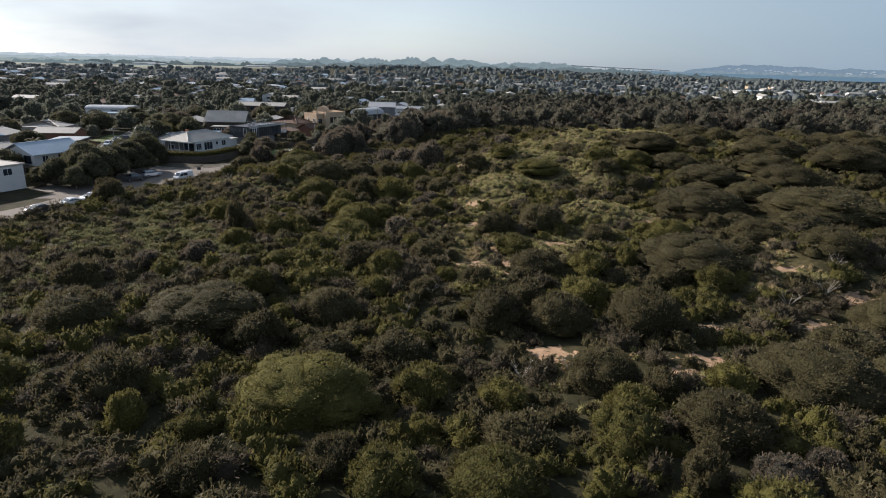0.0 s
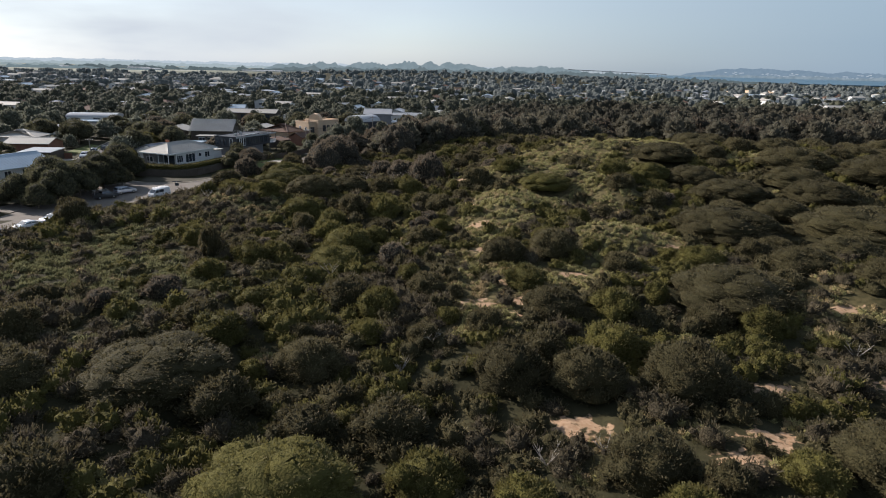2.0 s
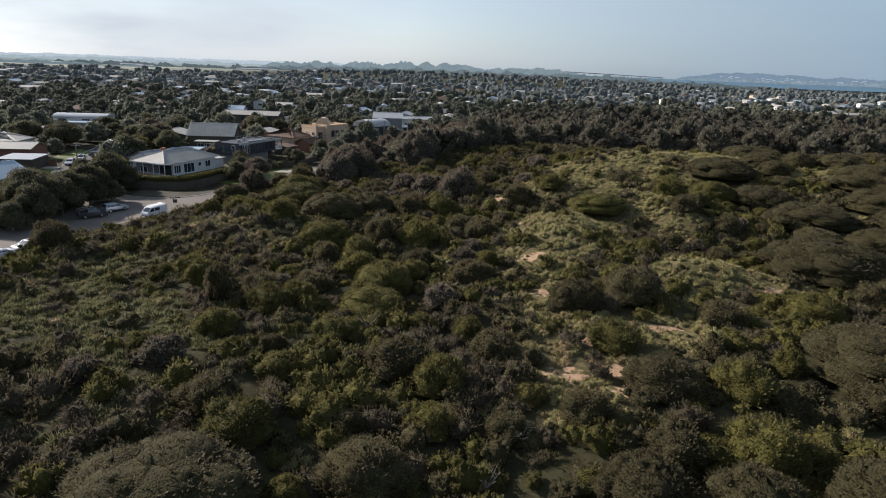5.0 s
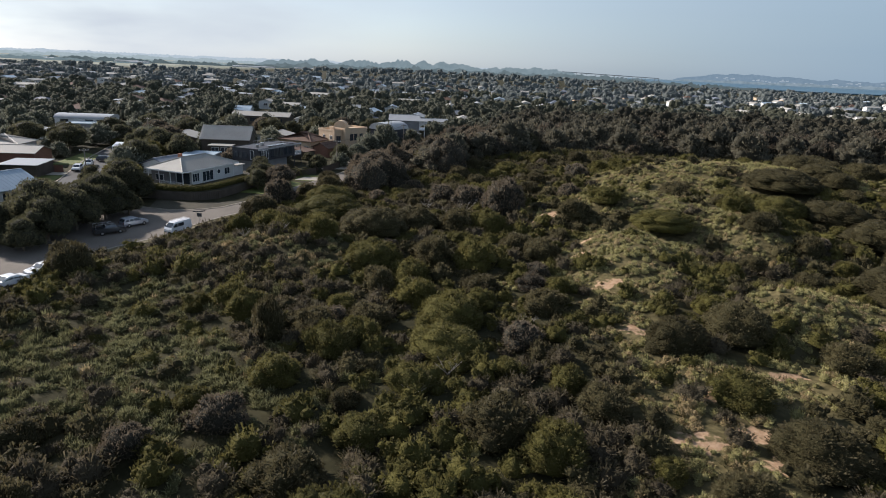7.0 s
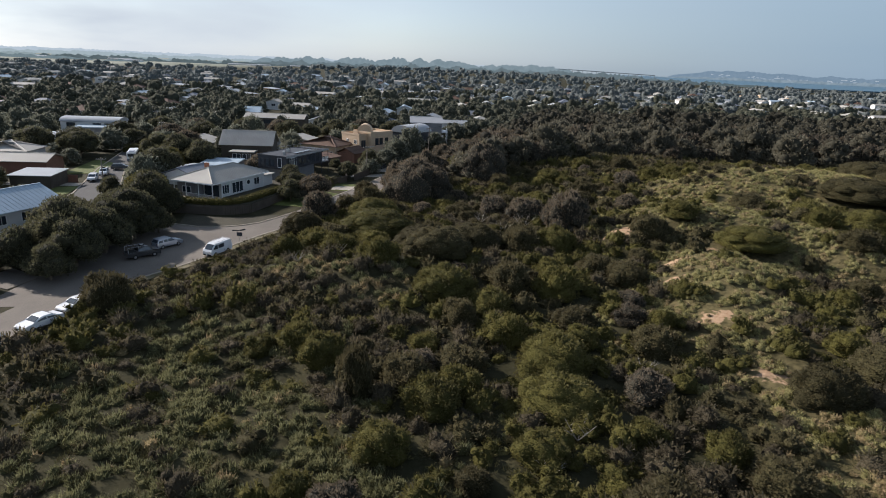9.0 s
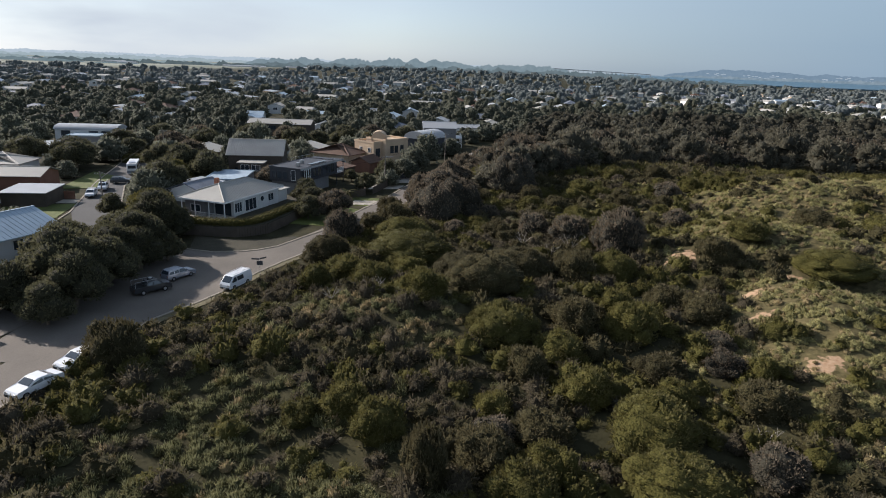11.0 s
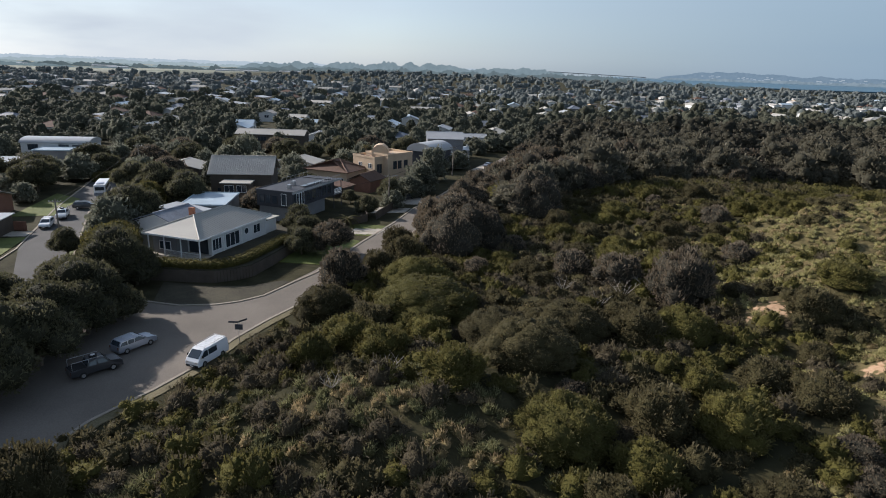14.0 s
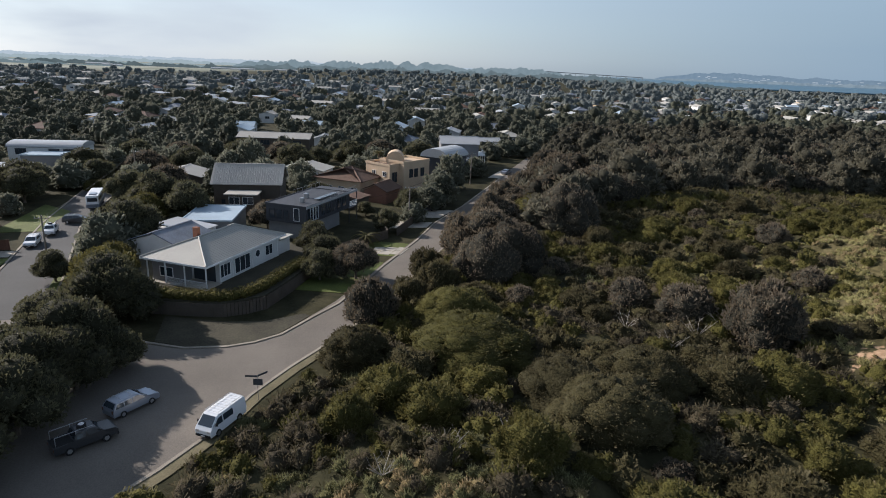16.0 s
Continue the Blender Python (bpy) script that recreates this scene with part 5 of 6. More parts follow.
def hedge(name, line, w, h, z, label):
    P, N, cores = [], [], []
    for (x0, y0), (x1, y1) in zip(line, line[1:]):
        L = math.hypot(x1 - x0, y1 - y0); d = np.array([(x1 - x0) / L, (y1 - y0) / L, 0]); q = np.array([-d[1], d[0], 0])
        n = int(L * (w + 2 * h) * 26)
        s, c = rng.uniform(0, L, n), rng.uniform(-(w / 2 + h), w / 2 + h, n)
        off, up = np.clip(c, -w / 2, w / 2), np.where(np.abs(c) > w / 2, h - (np.abs(c) - w / 2), h)
        P.append(np.array([x0, y0, z]) + s[:, None] * d + off[:, None] * q + up[:, None] * [0, 0, 1] + rng.normal(0, 0.06, (n, 3)))
        N.append(unit(np.where((np.abs(c) > w / 2)[:, None], np.sign(c)[:, None] * q, np.array([0, 0, 1.0])) + 0.3 * rng.normal(size=(n, 3))))
        k = max(2, int(L / 0.8))
        for i in range(k):
            cc = np.array([x0, y0, z]) + d * (i + 0.5) * L / k
            cores.append(ball(cc + [0, 0, h * 0.35], (w * 0.6, w * 0.6, h * 0.62), 6, 3, -0.6))
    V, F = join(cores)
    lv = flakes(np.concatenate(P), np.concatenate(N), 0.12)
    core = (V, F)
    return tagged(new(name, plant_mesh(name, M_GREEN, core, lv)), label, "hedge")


hedge("hedge", [(-91, 172.2), (-88.3, 171.9), (-84.5, 171.4), (-81, 171.5), (-78.9, 173.2), (-77.6, 175.6), (-76.1, 181.3), (-74.7, 188)], 1.7, 1.15, 1.75, "clipped dense green hedge along the raised yard")
hedge("hedge", [(-139, 243), (-131, 246)], 2.2, 2.4, 0.0, "tall clipped green hedge beside the street")

# ---- driveway slabs by the street ----
for k in range(3):
    for j in range(2):
        plan("paving_slab_%d" % (k * 2 + j + 1), [(-66.4 + k * 2.1 + j * 0.7, 199.6 + j * 2.3 + k * 0.2), (-64.5 + k * 2.1 + j * 0.7, 199.4 + j * 2.3 + k * 0.2), (-63.9 + k * 2.1 + j * 0.7, 201.5 + j * 2.3 + k * 0.2), (-65.8 + k * 2.1 + j * 0.7, 201.7 + j * 2.3 + k * 0.2)], 0.0, 0.09, M_CONC, "pale concrete driveway slab in the grass", "paving")
plan("driveway_2", [(-64, 218), (-56.5, 219.5), (-55.4, 224), (-63, 224)], 0, 0.07, M_CONC, "pale concrete driveway", "driveway")
plan("driveway_3", [(-61, 228), (-54, 228.5), (-51, 236), (-59, 236)], 0, 0.07, M_CONC, "pale concrete driveway", "driveway")
plan("driveway_4", [(-40, 283), (-36.5, 282), (-32, 296), (-35, 297)], 0, 0.07, M_CONC, "pale concrete driveway", "driveway")
plan("driveway_5", [(-92.5, 126), (-91.5, 131), (-97.5, 134), (-98.5, 128)], 0, 0.07, M_ASPH, "dark driveway", "driveway")

# ---- vehicles ----
def car_shell(profile, w, belt, tuck=0.84):
    """A body from a side outline (x, z), narrower above the belt line."""
    bm = bmesh.new()
    sides = []
    for s in (-1, 1):
        sides.append([bm.verts.new((x, s * w / 2 * (1 if z <= belt else 1 - (1 - tuck) * min(1, (z - belt) / 0.5)), z)) for x, z in profile])
    bm.faces.new(sides[0]); bm.faces.new(sides[1][::-1])
    n = len(profile)
    for i in range(n):
        bm.faces.new((sides[0][i], sides[0][(i + 1) % n], sides[1][(i + 1) % n], sides[1][i]))
    bmesh.ops.bevel(bm, geom=list(bm.edges), offset=0.05, segments=2, affect="EDGES", profile=0.6)
    return bm


def wheels(root, xs, w, r):
    for x in xs:
        for s in (-1, 1):
            bm = bmesh.new()
            bmesh.ops.create_cone(bm, cap_ends=True, segments=18, radius1=r, radius2=r, depth=0.22, matrix=pose(x, s * (w / 2 - 0.09), r, 90))
            wh = part("wheel", bm, M_TYRE, root)
            bm = bmesh.new()
            bmesh.ops.create_cone(bm, cap_ends=True, segments=12, radius1=r * 0.62, radius2=r * 0.55, depth=0.25, matrix=pose(x, s * (w / 2 - 0.09), r, 90))
            part("rim", bm, M_STEEL, wh)


def glassy(root, pts, w, name="side_window"):
    """A pair of side panes from an outline, and their mirror."""
    for s in (-1, 1):
        bm = bmesh.new()
        a = [bm.verts.new((x, s * y, z)) for x, y, z in pts]
        b = [bm.verts.new((x, s * (y - 0.03), z)) for x, y, z in pts]
        bm.faces.new(a); bm.faces.new(b[::-1])
        for i in range(len(a)):
            bm.faces.new((a[i], a[(i + 1) % len(a)], b[(i + 1) % len(a)], b[i]))
        part(name, bm, M_GLASS, root)


def screen(root, x0, z0, x1, z1, w0, w1, out, name):
    """A windscreen or rear pane, sloping from (x0, z0) to (x1, z1)."""
    bm = bmesh.new()
    d = Vector((z1 - z0, 0, -(x1 - x0))).normalized() * out
    q = [(x0, -w0, z0), (x0, w0, z0), (x1, w1, z1), (x1, -w1, z1)]
    a = [bm.verts.new(Vector(p) + d) for p in q]; b = [bm.verts.new(Vector(p) - d) for p in q]
    bm.faces.new(a); bm.faces.new(b[::-1])
    for i in range(4):
        bm.faces.new((a[i], a[(i + 1) % 4], b[(i + 1) % 4], b[i]))
    return part(name, bm, M_GLASS, root)


def lights(root, xf, xr, w, z):
    for s in (-1, 1):
        part("headlight", boxed(xf - 0.05, xf + 0.02, s * (w / 2 - 0.28) - 0.16, s * (w / 2 - 0.28) + 0.16, z, z + 0.18, bevel=0.02), M_STEEL, root, "clear headlight")
        part("tail_light", boxed(xr - 0.02, xr + 0.05, s * (w / 2 - 0.16) - 0.08, s * (w / 2 - 0.16) + 0.08, z + 0.1, z + 0.4, bevel=0.02), M_RED, root, "red tail light")
    part("bumper", boxed(xf - 0.1, xf + 0.06, -w / 2 + 0.08, w / 2 - 0.08, 0.28, 0.5, bevel=0.03), M_TYRE, root, "dark front bumper")
    part("number_plate", boxed(xf + 0.06, xf + 0.075, -0.2, 0.2, 0.36, 0.46), M_TRIM, root)


def van(x, y, deg, label):
    root = empty("van", pose(x, y, 0.04, 0, 0, deg), label, "van", "parked vehicles")
    w = 1.72
    part("body", car_shell([(-2.38, 0.3), (2.38, 0.3), (2.42, 0.85), (2.22, 1.12), (1.42, 1.9), (1.2, 1.98), (-2.2, 2.0), (-2.36, 1.8), (-2.4, 0.9)], w, 1.15, 0.86), M_CARW, root)
    screen(root, 2.16, 1.18, 1.46, 1.86, 0.72, 0.66, 0.03, "windscreen")
    glassy(root, [(1.85, 0.868, 1.15), (1.35, 0.805, 1.72), (0.85, 0.795, 1.74), (0.85, 0.868, 1.12)], w)
    glassy(root, [(0.7, 0.868, 1.15), (0.7, 0.798, 1.72), (-0.55, 0.798, 1.72), (-0.55, 0.868, 1.15)], w)
    screen(root, -2.39, 1.2, -2.33, 1.78, 0.66, 0.62, -0.03, "rear_window")
    wheels(root, (1.45, -1.35), w, 0.34)
    lights(root, 2.4, -2.39, w, 0.72)
    rack = part("roof_rack", tubed((1.2, -0.68, 2.14), (-2.1, -0.68, 2.14), 0.025, 0.025, 5), M_STEEL, root, "steel roof rack")
    part("rail", tubed((1.2, 0.68, 2.14), (-2.1, 0.68, 2.14), 0.025, 0.025, 5), M_STEEL, rack)
    for k in range(9):
        part("crossbar", tubed((1.15 - k * 0.4, -0.68, 2.14), (1.15 - k * 0.4, 0.68, 2.14), 0.022, 0.022, 5), M_STEEL, rack)
    for k in (0, 4, 8):
        for s in (-0.68, 0.68):
            part("foot", tubed((1.15 - k * 0.4, s, 1.94), (1.15 - k * 0.4, s, 2.14), 0.02, 0.02, 5), M_STEEL, rack)
    for s in (-1, 1):
        part("mirror", boxed(1.7, 1.85, s * 0.98 - 0.1, s * 0.98 + 0.1, 1.2, 1.45, bevel=0.03), M_TYRE, root)
    return root


def wagon(x, y, deg, paint, label, kind="wagon", name="car"):
    root = empty(name, pose(x, y, 0.04, 0, 0, deg), label, "car", "parked vehicles")
    w = 1.78
    if kind == "wagon":
        prof = [(-2.3, 0.3), (2.3, 0.3), (2.35, 0.7), (2.1, 0.92), (1.15, 1.02), (0.4, 1.52), (0.1, 1.58), (-1.9, 1.56), (-2.25, 1.05), (-2.34, 0.75)]
        side = [[(0.95, 0.893, 1.05), (0.35, 0.77, 1.46), (-0.35, 0.76, 1.49), (-0.35, 0.893, 1.05)], [(-0.45, 0.893, 1.05), (-0.45, 0.76, 1.49), (-1.15, 0.76, 1.49), (-1.15, 0.893, 1.05)], [(-1.25, 0.893, 1.05), (-1.25, 0.76, 1.49), (-1.8, 0.765, 1.47), (-2.05, 0.893, 1.08)]]
        rear = (-2.24, 1.1, -1.94, 1.5)
    elif kind == "sedan":
        prof = [(-2.35, 0.3), (2.3, 0.3), (2.35, 0.65), (2.1, 0.86), (1.1, 0.98), (0.35, 1.4), (0.0, 1.45), (-0.9, 1.42), (-1.55, 1.05), (-2.3, 1.0), (-2.38, 0.7)]
        side = [[(0.9, 0.893, 1.0), (0.3, 0.78, 1.34), (-0.3, 0.78, 1.37), (-0.3, 0.893, 1.0)], [(-0.4, 0.893, 1.0), (-0.4, 0.78, 1.37), (-0.9, 0.78, 1.35), (-1.35, 0.893, 1.02)]]
        rear = (-1.5, 1.09, -0.96, 1.39)
    else:
        prof = [(-2.5, 0.4), (2.4, 0.4), (2.45, 0.85), (2.2, 1.08), (1.3, 1.15), (0.75, 1.68), (0.4, 1.74), (-0.7, 1.72), (-0.95, 1.1), (-2.5, 1.1)]
        side = [[(1.1, 0.893, 1.18), (0.65, 0.77, 1.62), (0.05, 0.76, 1.65), (0.05, 0.893, 1.18)], [(-0.05, 0.893, 1.18), (-0.05, 0.76, 1.65), (-0.65, 0.76, 1.63), (-0.8, 0.893, 1.18)]]
        rear = (-0.92, 1.2, -0.76, 1.64)
    part("body", car_shell(prof, w, 1.05 if kind != "ute" else 1.15, 0.84), paint, root)
    fx0, fz0, fx1, fz1 = (1.1, 1.07, 0.45, 1.5) if kind == "wagon" else (1.05, 1.02, 0.4, 1.38) if kind == "sedan" else (1.25, 1.2, 0.8, 1.64)
    screen(root, fx0, fz0, fx1, fz1, 0.74, 0.64, 0.03, "windscreen")
    screen(root, rear[0], rear[1], rear[2], rear[3], 0.7, 0.62, -0.03, "rear_window")
    for pts in side:
        glassy(root, pts, w)
    wheels(root, (1.45, -1.4), w, 0.36 if kind == "ute" else 0.32)
    lights(root, 2.33 if kind != "ute" else 2.43, -2.35 if kind != "ute" else -2.5, w, 0.6)
    if kind == "wagon":
        bm = bmesh.new()
        for s in (-0.62, 0.62):
            tube(bm, (0.2, s, 1.64), (-1.8, s, 1.63), 0.02, 0.02, 5)
        for px in (-0.2, -1.3):
            tube(bm, (px, -0.66, 1.68), (px, 0.66, 1.68), 0.03, 0.03, 5)
        part("roof_rack", bm, M_STEEL, root)
    if kind == "ute":
        bm = bmesh.new()
        box(bm, -2.45, -1.0, -0.8, 0.8, 1.06, 1.12)
        part("tray_cover", bm, M_TYRE, root)
        bm = bmesh.new()
        for s in (-0.7, 0.7):
            tube(bm, (-0.75, s, 1.1), (-0.75, s, 1.9), 0.03, 0.03, 6); tube(bm, (-2.3, s, 1.1), (-2.3, s, 1.9), 0.03, 0.03, 6); tube(bm, (0.6, s, 1.9), (-2.3, s, 1.9), 0.03, 0.03, 6)
        part("rack", bm, M_STEEL, root)
        bm = bmesh.new()
        bmesh.ops.create_cone(bm, cap_ends=True, segments=18, radius1=0.38, radius2=0.38, depth=0.24, matrix=pose(-0.1, 0, 1.86))
        sp = part("spare_wheel", bm, M_TYRE, root, "spare wheel on the roof")
        bm = bmesh.new()
        bmesh.ops.create_cone(bm, cap_ends=True, segments=12, radius1=0.24, radius2=0.24, depth=0.27, matrix=pose(-0.1, 0, 1.86))
        part("rim", bm, M_STEEL, sp)
    return root


van(-72.35, 145.5, -110, "white panel van with a roof rack parked on the kerb")
wagon(-81.6, 147.9, 60, M_CARS, "silver station wagon parked under the trees")
wagon(-82.7, 142.0, 48, M_CARD, "dark utility truck with a spare wheel on its roof", "ute", "utility_truck")
wagon(-81.2, 115.6, -112, M_CARW, "white sedan parked along the kerb", "sedan")
wagon(-80.2, 121.2, -112, M_CARW, "white hatchback parked behind another white car", "sedan")
wagon(-83.3, 109.3, -112, M_CARD, "black sedan parked along the kerb", "sedan")
wagon(-122.8, 197.6, -70, M_CARW, "white four-wheel drive parked by the fence")
wagon(-124.2, 205.0, -68, M_CARW, "white utility truck parked in the side street", "ute", "utility_truck")
wagon(-124.3, 213.2, 20, M_CARD, "black hatchback parked across the lawn")
wagon(-57.2, 234.0, 60, M_CARD, "dark car parked on a driveway", "sedan")
wagon(-33.8, 291.0, 60, M_CARS, "grey car parked at the end of the street", "sedan")


def bus(x, y, deg):
    root = empty("bus", pose(x, y, 0.04, 0, 0, deg), "old pale green and white bus parked in the side street", "bus", "parked vehicles")
    part("body", boxed(-4.6, 4.6, -1.2, 1.2, 0.4, 3.0, bevel=0.12), M_CARW, root)
    part("skirt", boxed(-4.63, 4.63, -1.23, 1.23, 0.5, 1.2, bevel=0.04), M_TILEG, root, "grey-green lower panels")
    part("rear_window", boxed(-4.64, -4.58, -0.95, 0.95, 1.75, 2.55, bevel=0.02), M_GLASS, root)
    for k in range(6):
        for s in (-1, 1):
            part("side_window", boxed(-4.1 + k * 1.4, -2.9 + k * 1.4, s * 1.2 - 0.02, s * 1.2 + 0.02, 1.7, 2.5), M_GLASS, root)
    wheels(root, (2.8, -2.6), 2.4, 0.48)
    part("roof_pod", boxed(-3.6, -1.6, -0.7, 0.7, 3.0, 3.2, bevel=0.06), M_CARS, root)


bus(-128.6, 228.0, 112)

# ---- poles, sign, wires ----
def power_pole(x, y, h, lean, deg):
    root = empty("power_pole", pose(x, y, 0, 0, lean, 0), "weathered timber power pole with a crossarm", "pole", "power poles")
    part("post", tubed((0, 0, -0.5), (0, 0, h), 0.16, 0.11, 8), M_POLE, root)
    c, s = math.cos(radians(deg)), math.sin(radians(deg))
    bm = bmesh.new()
    r = bmesh.ops.create_cube(bm, size=1, matrix=pose(0, 0, h - 0.5, 0, 0, deg) @ Matrix.Diagonal((2.2, 0.1, 0.12, 1)))
    part("crossarm", bm, M_POLE, root)
    for k in (-0.95, -0.4, 0.4, 0.95):
        part("insulator", tubed((c * k, s * k, h - 0.44), (c * k, s * k, h - 0.2), 0.05, 0.03, 6), M_TRIM, root)
    return root


power_pole(-60.4, 222.5, 8.0, 1.5, 20)
power_pole(-45.9, 271, 9.0, 1.0, 20)
power_pole(-29.4, 335, 9.5, 0, 20)
power_pole(-117.6, 193.0, 6.5, 0, 20)
power_pole(-129, 247.5, 9.5, 0, 20)
part("lamp_arm", tubed((-60.2, 222.5, 7.6), (-58.2, 222.2, 7.9), 0.04, 0.04, 6), M_STEEL)
tagged(bpy.data.objects["lamp_arm"], "steel street lamp arm on a pole", "street lamp")


def wire(a, b, sag=0.7):
    bm = bmesh.new()
    a, b = Vector(a), Vector(b)
    rings = []
    for k in range(9):
        t = k / 8
        p = a.lerp(b, t) - Vector((0, 0, 4 * sag * t * (1 - t)))
        rings.append([bm.verts.new(p + Vector(o)) for o in ((0.025, 0, 0.015), (-0.025, 0, 0.015), (0, 0, -0.03))])
    for r, s in zip(rings, rings[1:]):
        for k in range(3):
            bm.faces.new((r[k], r[(k + 1) % 3], s[(k + 1) % 3], s[k]))
    tagged(part("wire", bm, M_TYRE), "black overhead wire between poles", "wire", "overhead wires")


wire((-60.4, 222.5, 7.6), (-45.9, 271, 8.5))
wire((-45.9, 271, 8.5), (-29.4, 335, 9.0))
wire((-60.4, 222.5, 7.4), (-79, 214, 6.2), 1.0)
wire((-117.6, 193, 6.1), (-129, 247.5, 9.0))


def street_sign(x, y):
    root = empty("street_sign", pose(x, y, float(height(x, y)), 0, 0, 0), "street name sign on a thin grey post", "sign")
    part("post", tubed((0, 0, -0.4), (0, 0, 2.75), 0.035, 0.035, 8), M_STEEL, root)
    part("name_blade", boxed(-1.15, 0.05, -0.02, 0.02, 2.55, 2.75), M_DARKW, root, "dark street name blade")
    bm = bmesh.new()
    bmesh.ops.create_cube(bm, size=1, matrix=pose(0.38, 0.5, 2.68, 0, 0, 52) @ Matrix.Diagonal((1.1, 0.04, 0.2, 1)))
    part("name_blade", bm, M_DARKW, root, "dark street name blade")
    part("notice_board", boxed(-0.4, 0.5, -0.07, -0.03, 1.75, 2.4), M_DARKW, root, "square dark notice board")


street_sign(-70.4, 150.0)

# ---- single trees ----
def limb_tree(name, h, r, leaf, count=900, size=0.42):
    """A tapered, forked trunk and a crown of leaf sprays in clumps. Returns the root, at the origin."""
    root = empty(name, pose(0, 0, 0), "", "tree", "street and garden trees")
    bm = bmesh.new()
    tube(bm, (0, 0, -0.4), (0.1, 0.05, h * 0.35), 0.24, 0.17, 8)
    lobes = []
    for k in range(7):
        a = 2 * math.pi * k / 7 + rng.uniform(-0.3, 0.3)
        d = r * rng.uniform(0.45, 0.65)
        top = (d * math.cos(a), d * math.sin(a), h * rng.uniform(0.36, 0.72))
        tube(bm, (0.1, 0.05, h * rng.uniform(0.12, 0.3)), top, 0.11, 0.04, 6)
        q = r * rng.uniform(0.33, 0.47)
        lobes.append((top, (q, q, q * 0.75)))
    lobes.append(((0, 0, h * 0.8), (r * 0.5, r * 0.5, h * 0.2)))
    lobes.append(((0, 0, h * 0.5), (r * 0.62, r * 0.62, h * 0.3)))
    for k in range(6):
        a = 2 * math.pi * (k + 0.5) / 6
        q = r * rng.uniform(0.25, 0.36)
        lobes.append(((0.68 * r * math.cos(a), 0.68 * r * math.sin(a), h * rng.uniform(0.28, 0.6)), (q, q, q * 0.85)))
    part("trunk", bm, M_BARK, root)
    core, leaves = plant(lobes, int(count * 1.35), size * 1.7, low=-0.75, spread=0.75, segs=8, rings=5, blades=2, width=0.22, spiky=True, core=0.9)
    crown = new("crown", plant_mesh("crown", leaf, core, leaves)); crown.parent = root
    return root


TREES = [limb_tree("street_tree", 6.5, 4.2, M_STREET, 2600, 0.2), limb_tree("street_tree", 5.5, 3.6, M_STREET, 2200, 0.19), limb_tree("street_tree", 6.0, 4.0, M_GREY, 2300, 0.2), limb_tree("street_tree", 5.0, 3.4, M_GREEN, 2200, 0.19)]
LAB = ["dark spreading tree beside the street", "dark rounded garden tree", "grey-green coastal tree with an open crown", "bright green rounded garden tree"]
placed = set()


def tree(x, y, kind, s=1.0, tall=1.0, turn=0.0):
    m = pose(x, y, float(height(x, y)), 0, 0, turn)
    ob = TREES[kind]
    if kind in placed:
        ob = copy_thing(ob, m)
    else:
        placed.add(kind); ob.matrix_basis = m
    ob.scale = (s, s, s * tall)
    tagged(ob, LAB[kind], "tree", "street and garden trees")
    KEEP.append((x, y, 2.0 * s))


for row in ((-86.6, 155.4, 1, 0.74), (-91.4, 154.6, 0, 1.05), (-90.6, 147.4, 0, 1.0), (-88.6, 151.0, 1, 1.0), (-89.0, 143.0, 0, 0.95), (-93.8, 140.8, 0, 1.2), (-97.5, 145.5, 0, 0.95), (-94.4, 168.6, 0, 1.12), (-91.2, 168.2, 1, 0.85), (-98.2, 174.5, 3, 1.2), (-108.6, 180.6, 1, 0.72), (-97, 161.5, 0, 0.8), (-89.5, 136.2, 0, 0.95), (-95.5, 133.5, 1, 1.0), (-93.5, 149.5, 0, 0.9), (-100.5, 152, 0, 0.9), (-89.4, 130.2, 1, 0.8), (-101, 182.5, 3, 0.95), (-71.5, 185.5, 1, 0.75), (-72.5, 192.0, 1, 0.8), (-105.5, 196, 0, 1.2)):
    tree(row[0], row[1], row[2], row[3] * 1.08, 1.08, row[0] * 37)
for row in ((-107.5, 196, 1, 1.0), (-110.5, 213, 3, 1.1), (-104, 217, 0, 1.1), (-107, 205, 1, 0.9), (-113, 222, 0, 1.2), (-120, 226, 0, 1.1), (-116, 235, 2, 1.2), (-87, 212.5, 2, 0.85), (-75.2, 199.0, 1, 0.9), (-66.2, 186.5, 2, 0.85), (-64.5, 216, 1, 0.7), (-60.5, 231, 1, 0.9), (-83, 238, 1, 0.8)):
    tree(row[0], row[1], row[2], row[3] * 1.08, 1.08, row[0] * 37)
for row in ((-144, 228, 0, 1.3), (-150, 236, 0, 1.3), (-141, 251, 1, 1.2), (-150, 262, 0, 1.2), (-133, 262, 2, 1.3), (-124, 268, 0, 1.3), (-98, 283, 0, 1.3), (-93, 290, 1, 1.2), (-106, 296, 2, 1.2), (-84, 296, 0, 1.3), (-75, 306, 2, 1.3), (-116, 290, 0, 1.3), (-132, 282, 2, 1.3), (-146, 284, 0, 1.2), (-62, 300, 0, 1.3)):
    tree(row[0], row[1], row[2], row[3], 0.95, row[0] * 37)
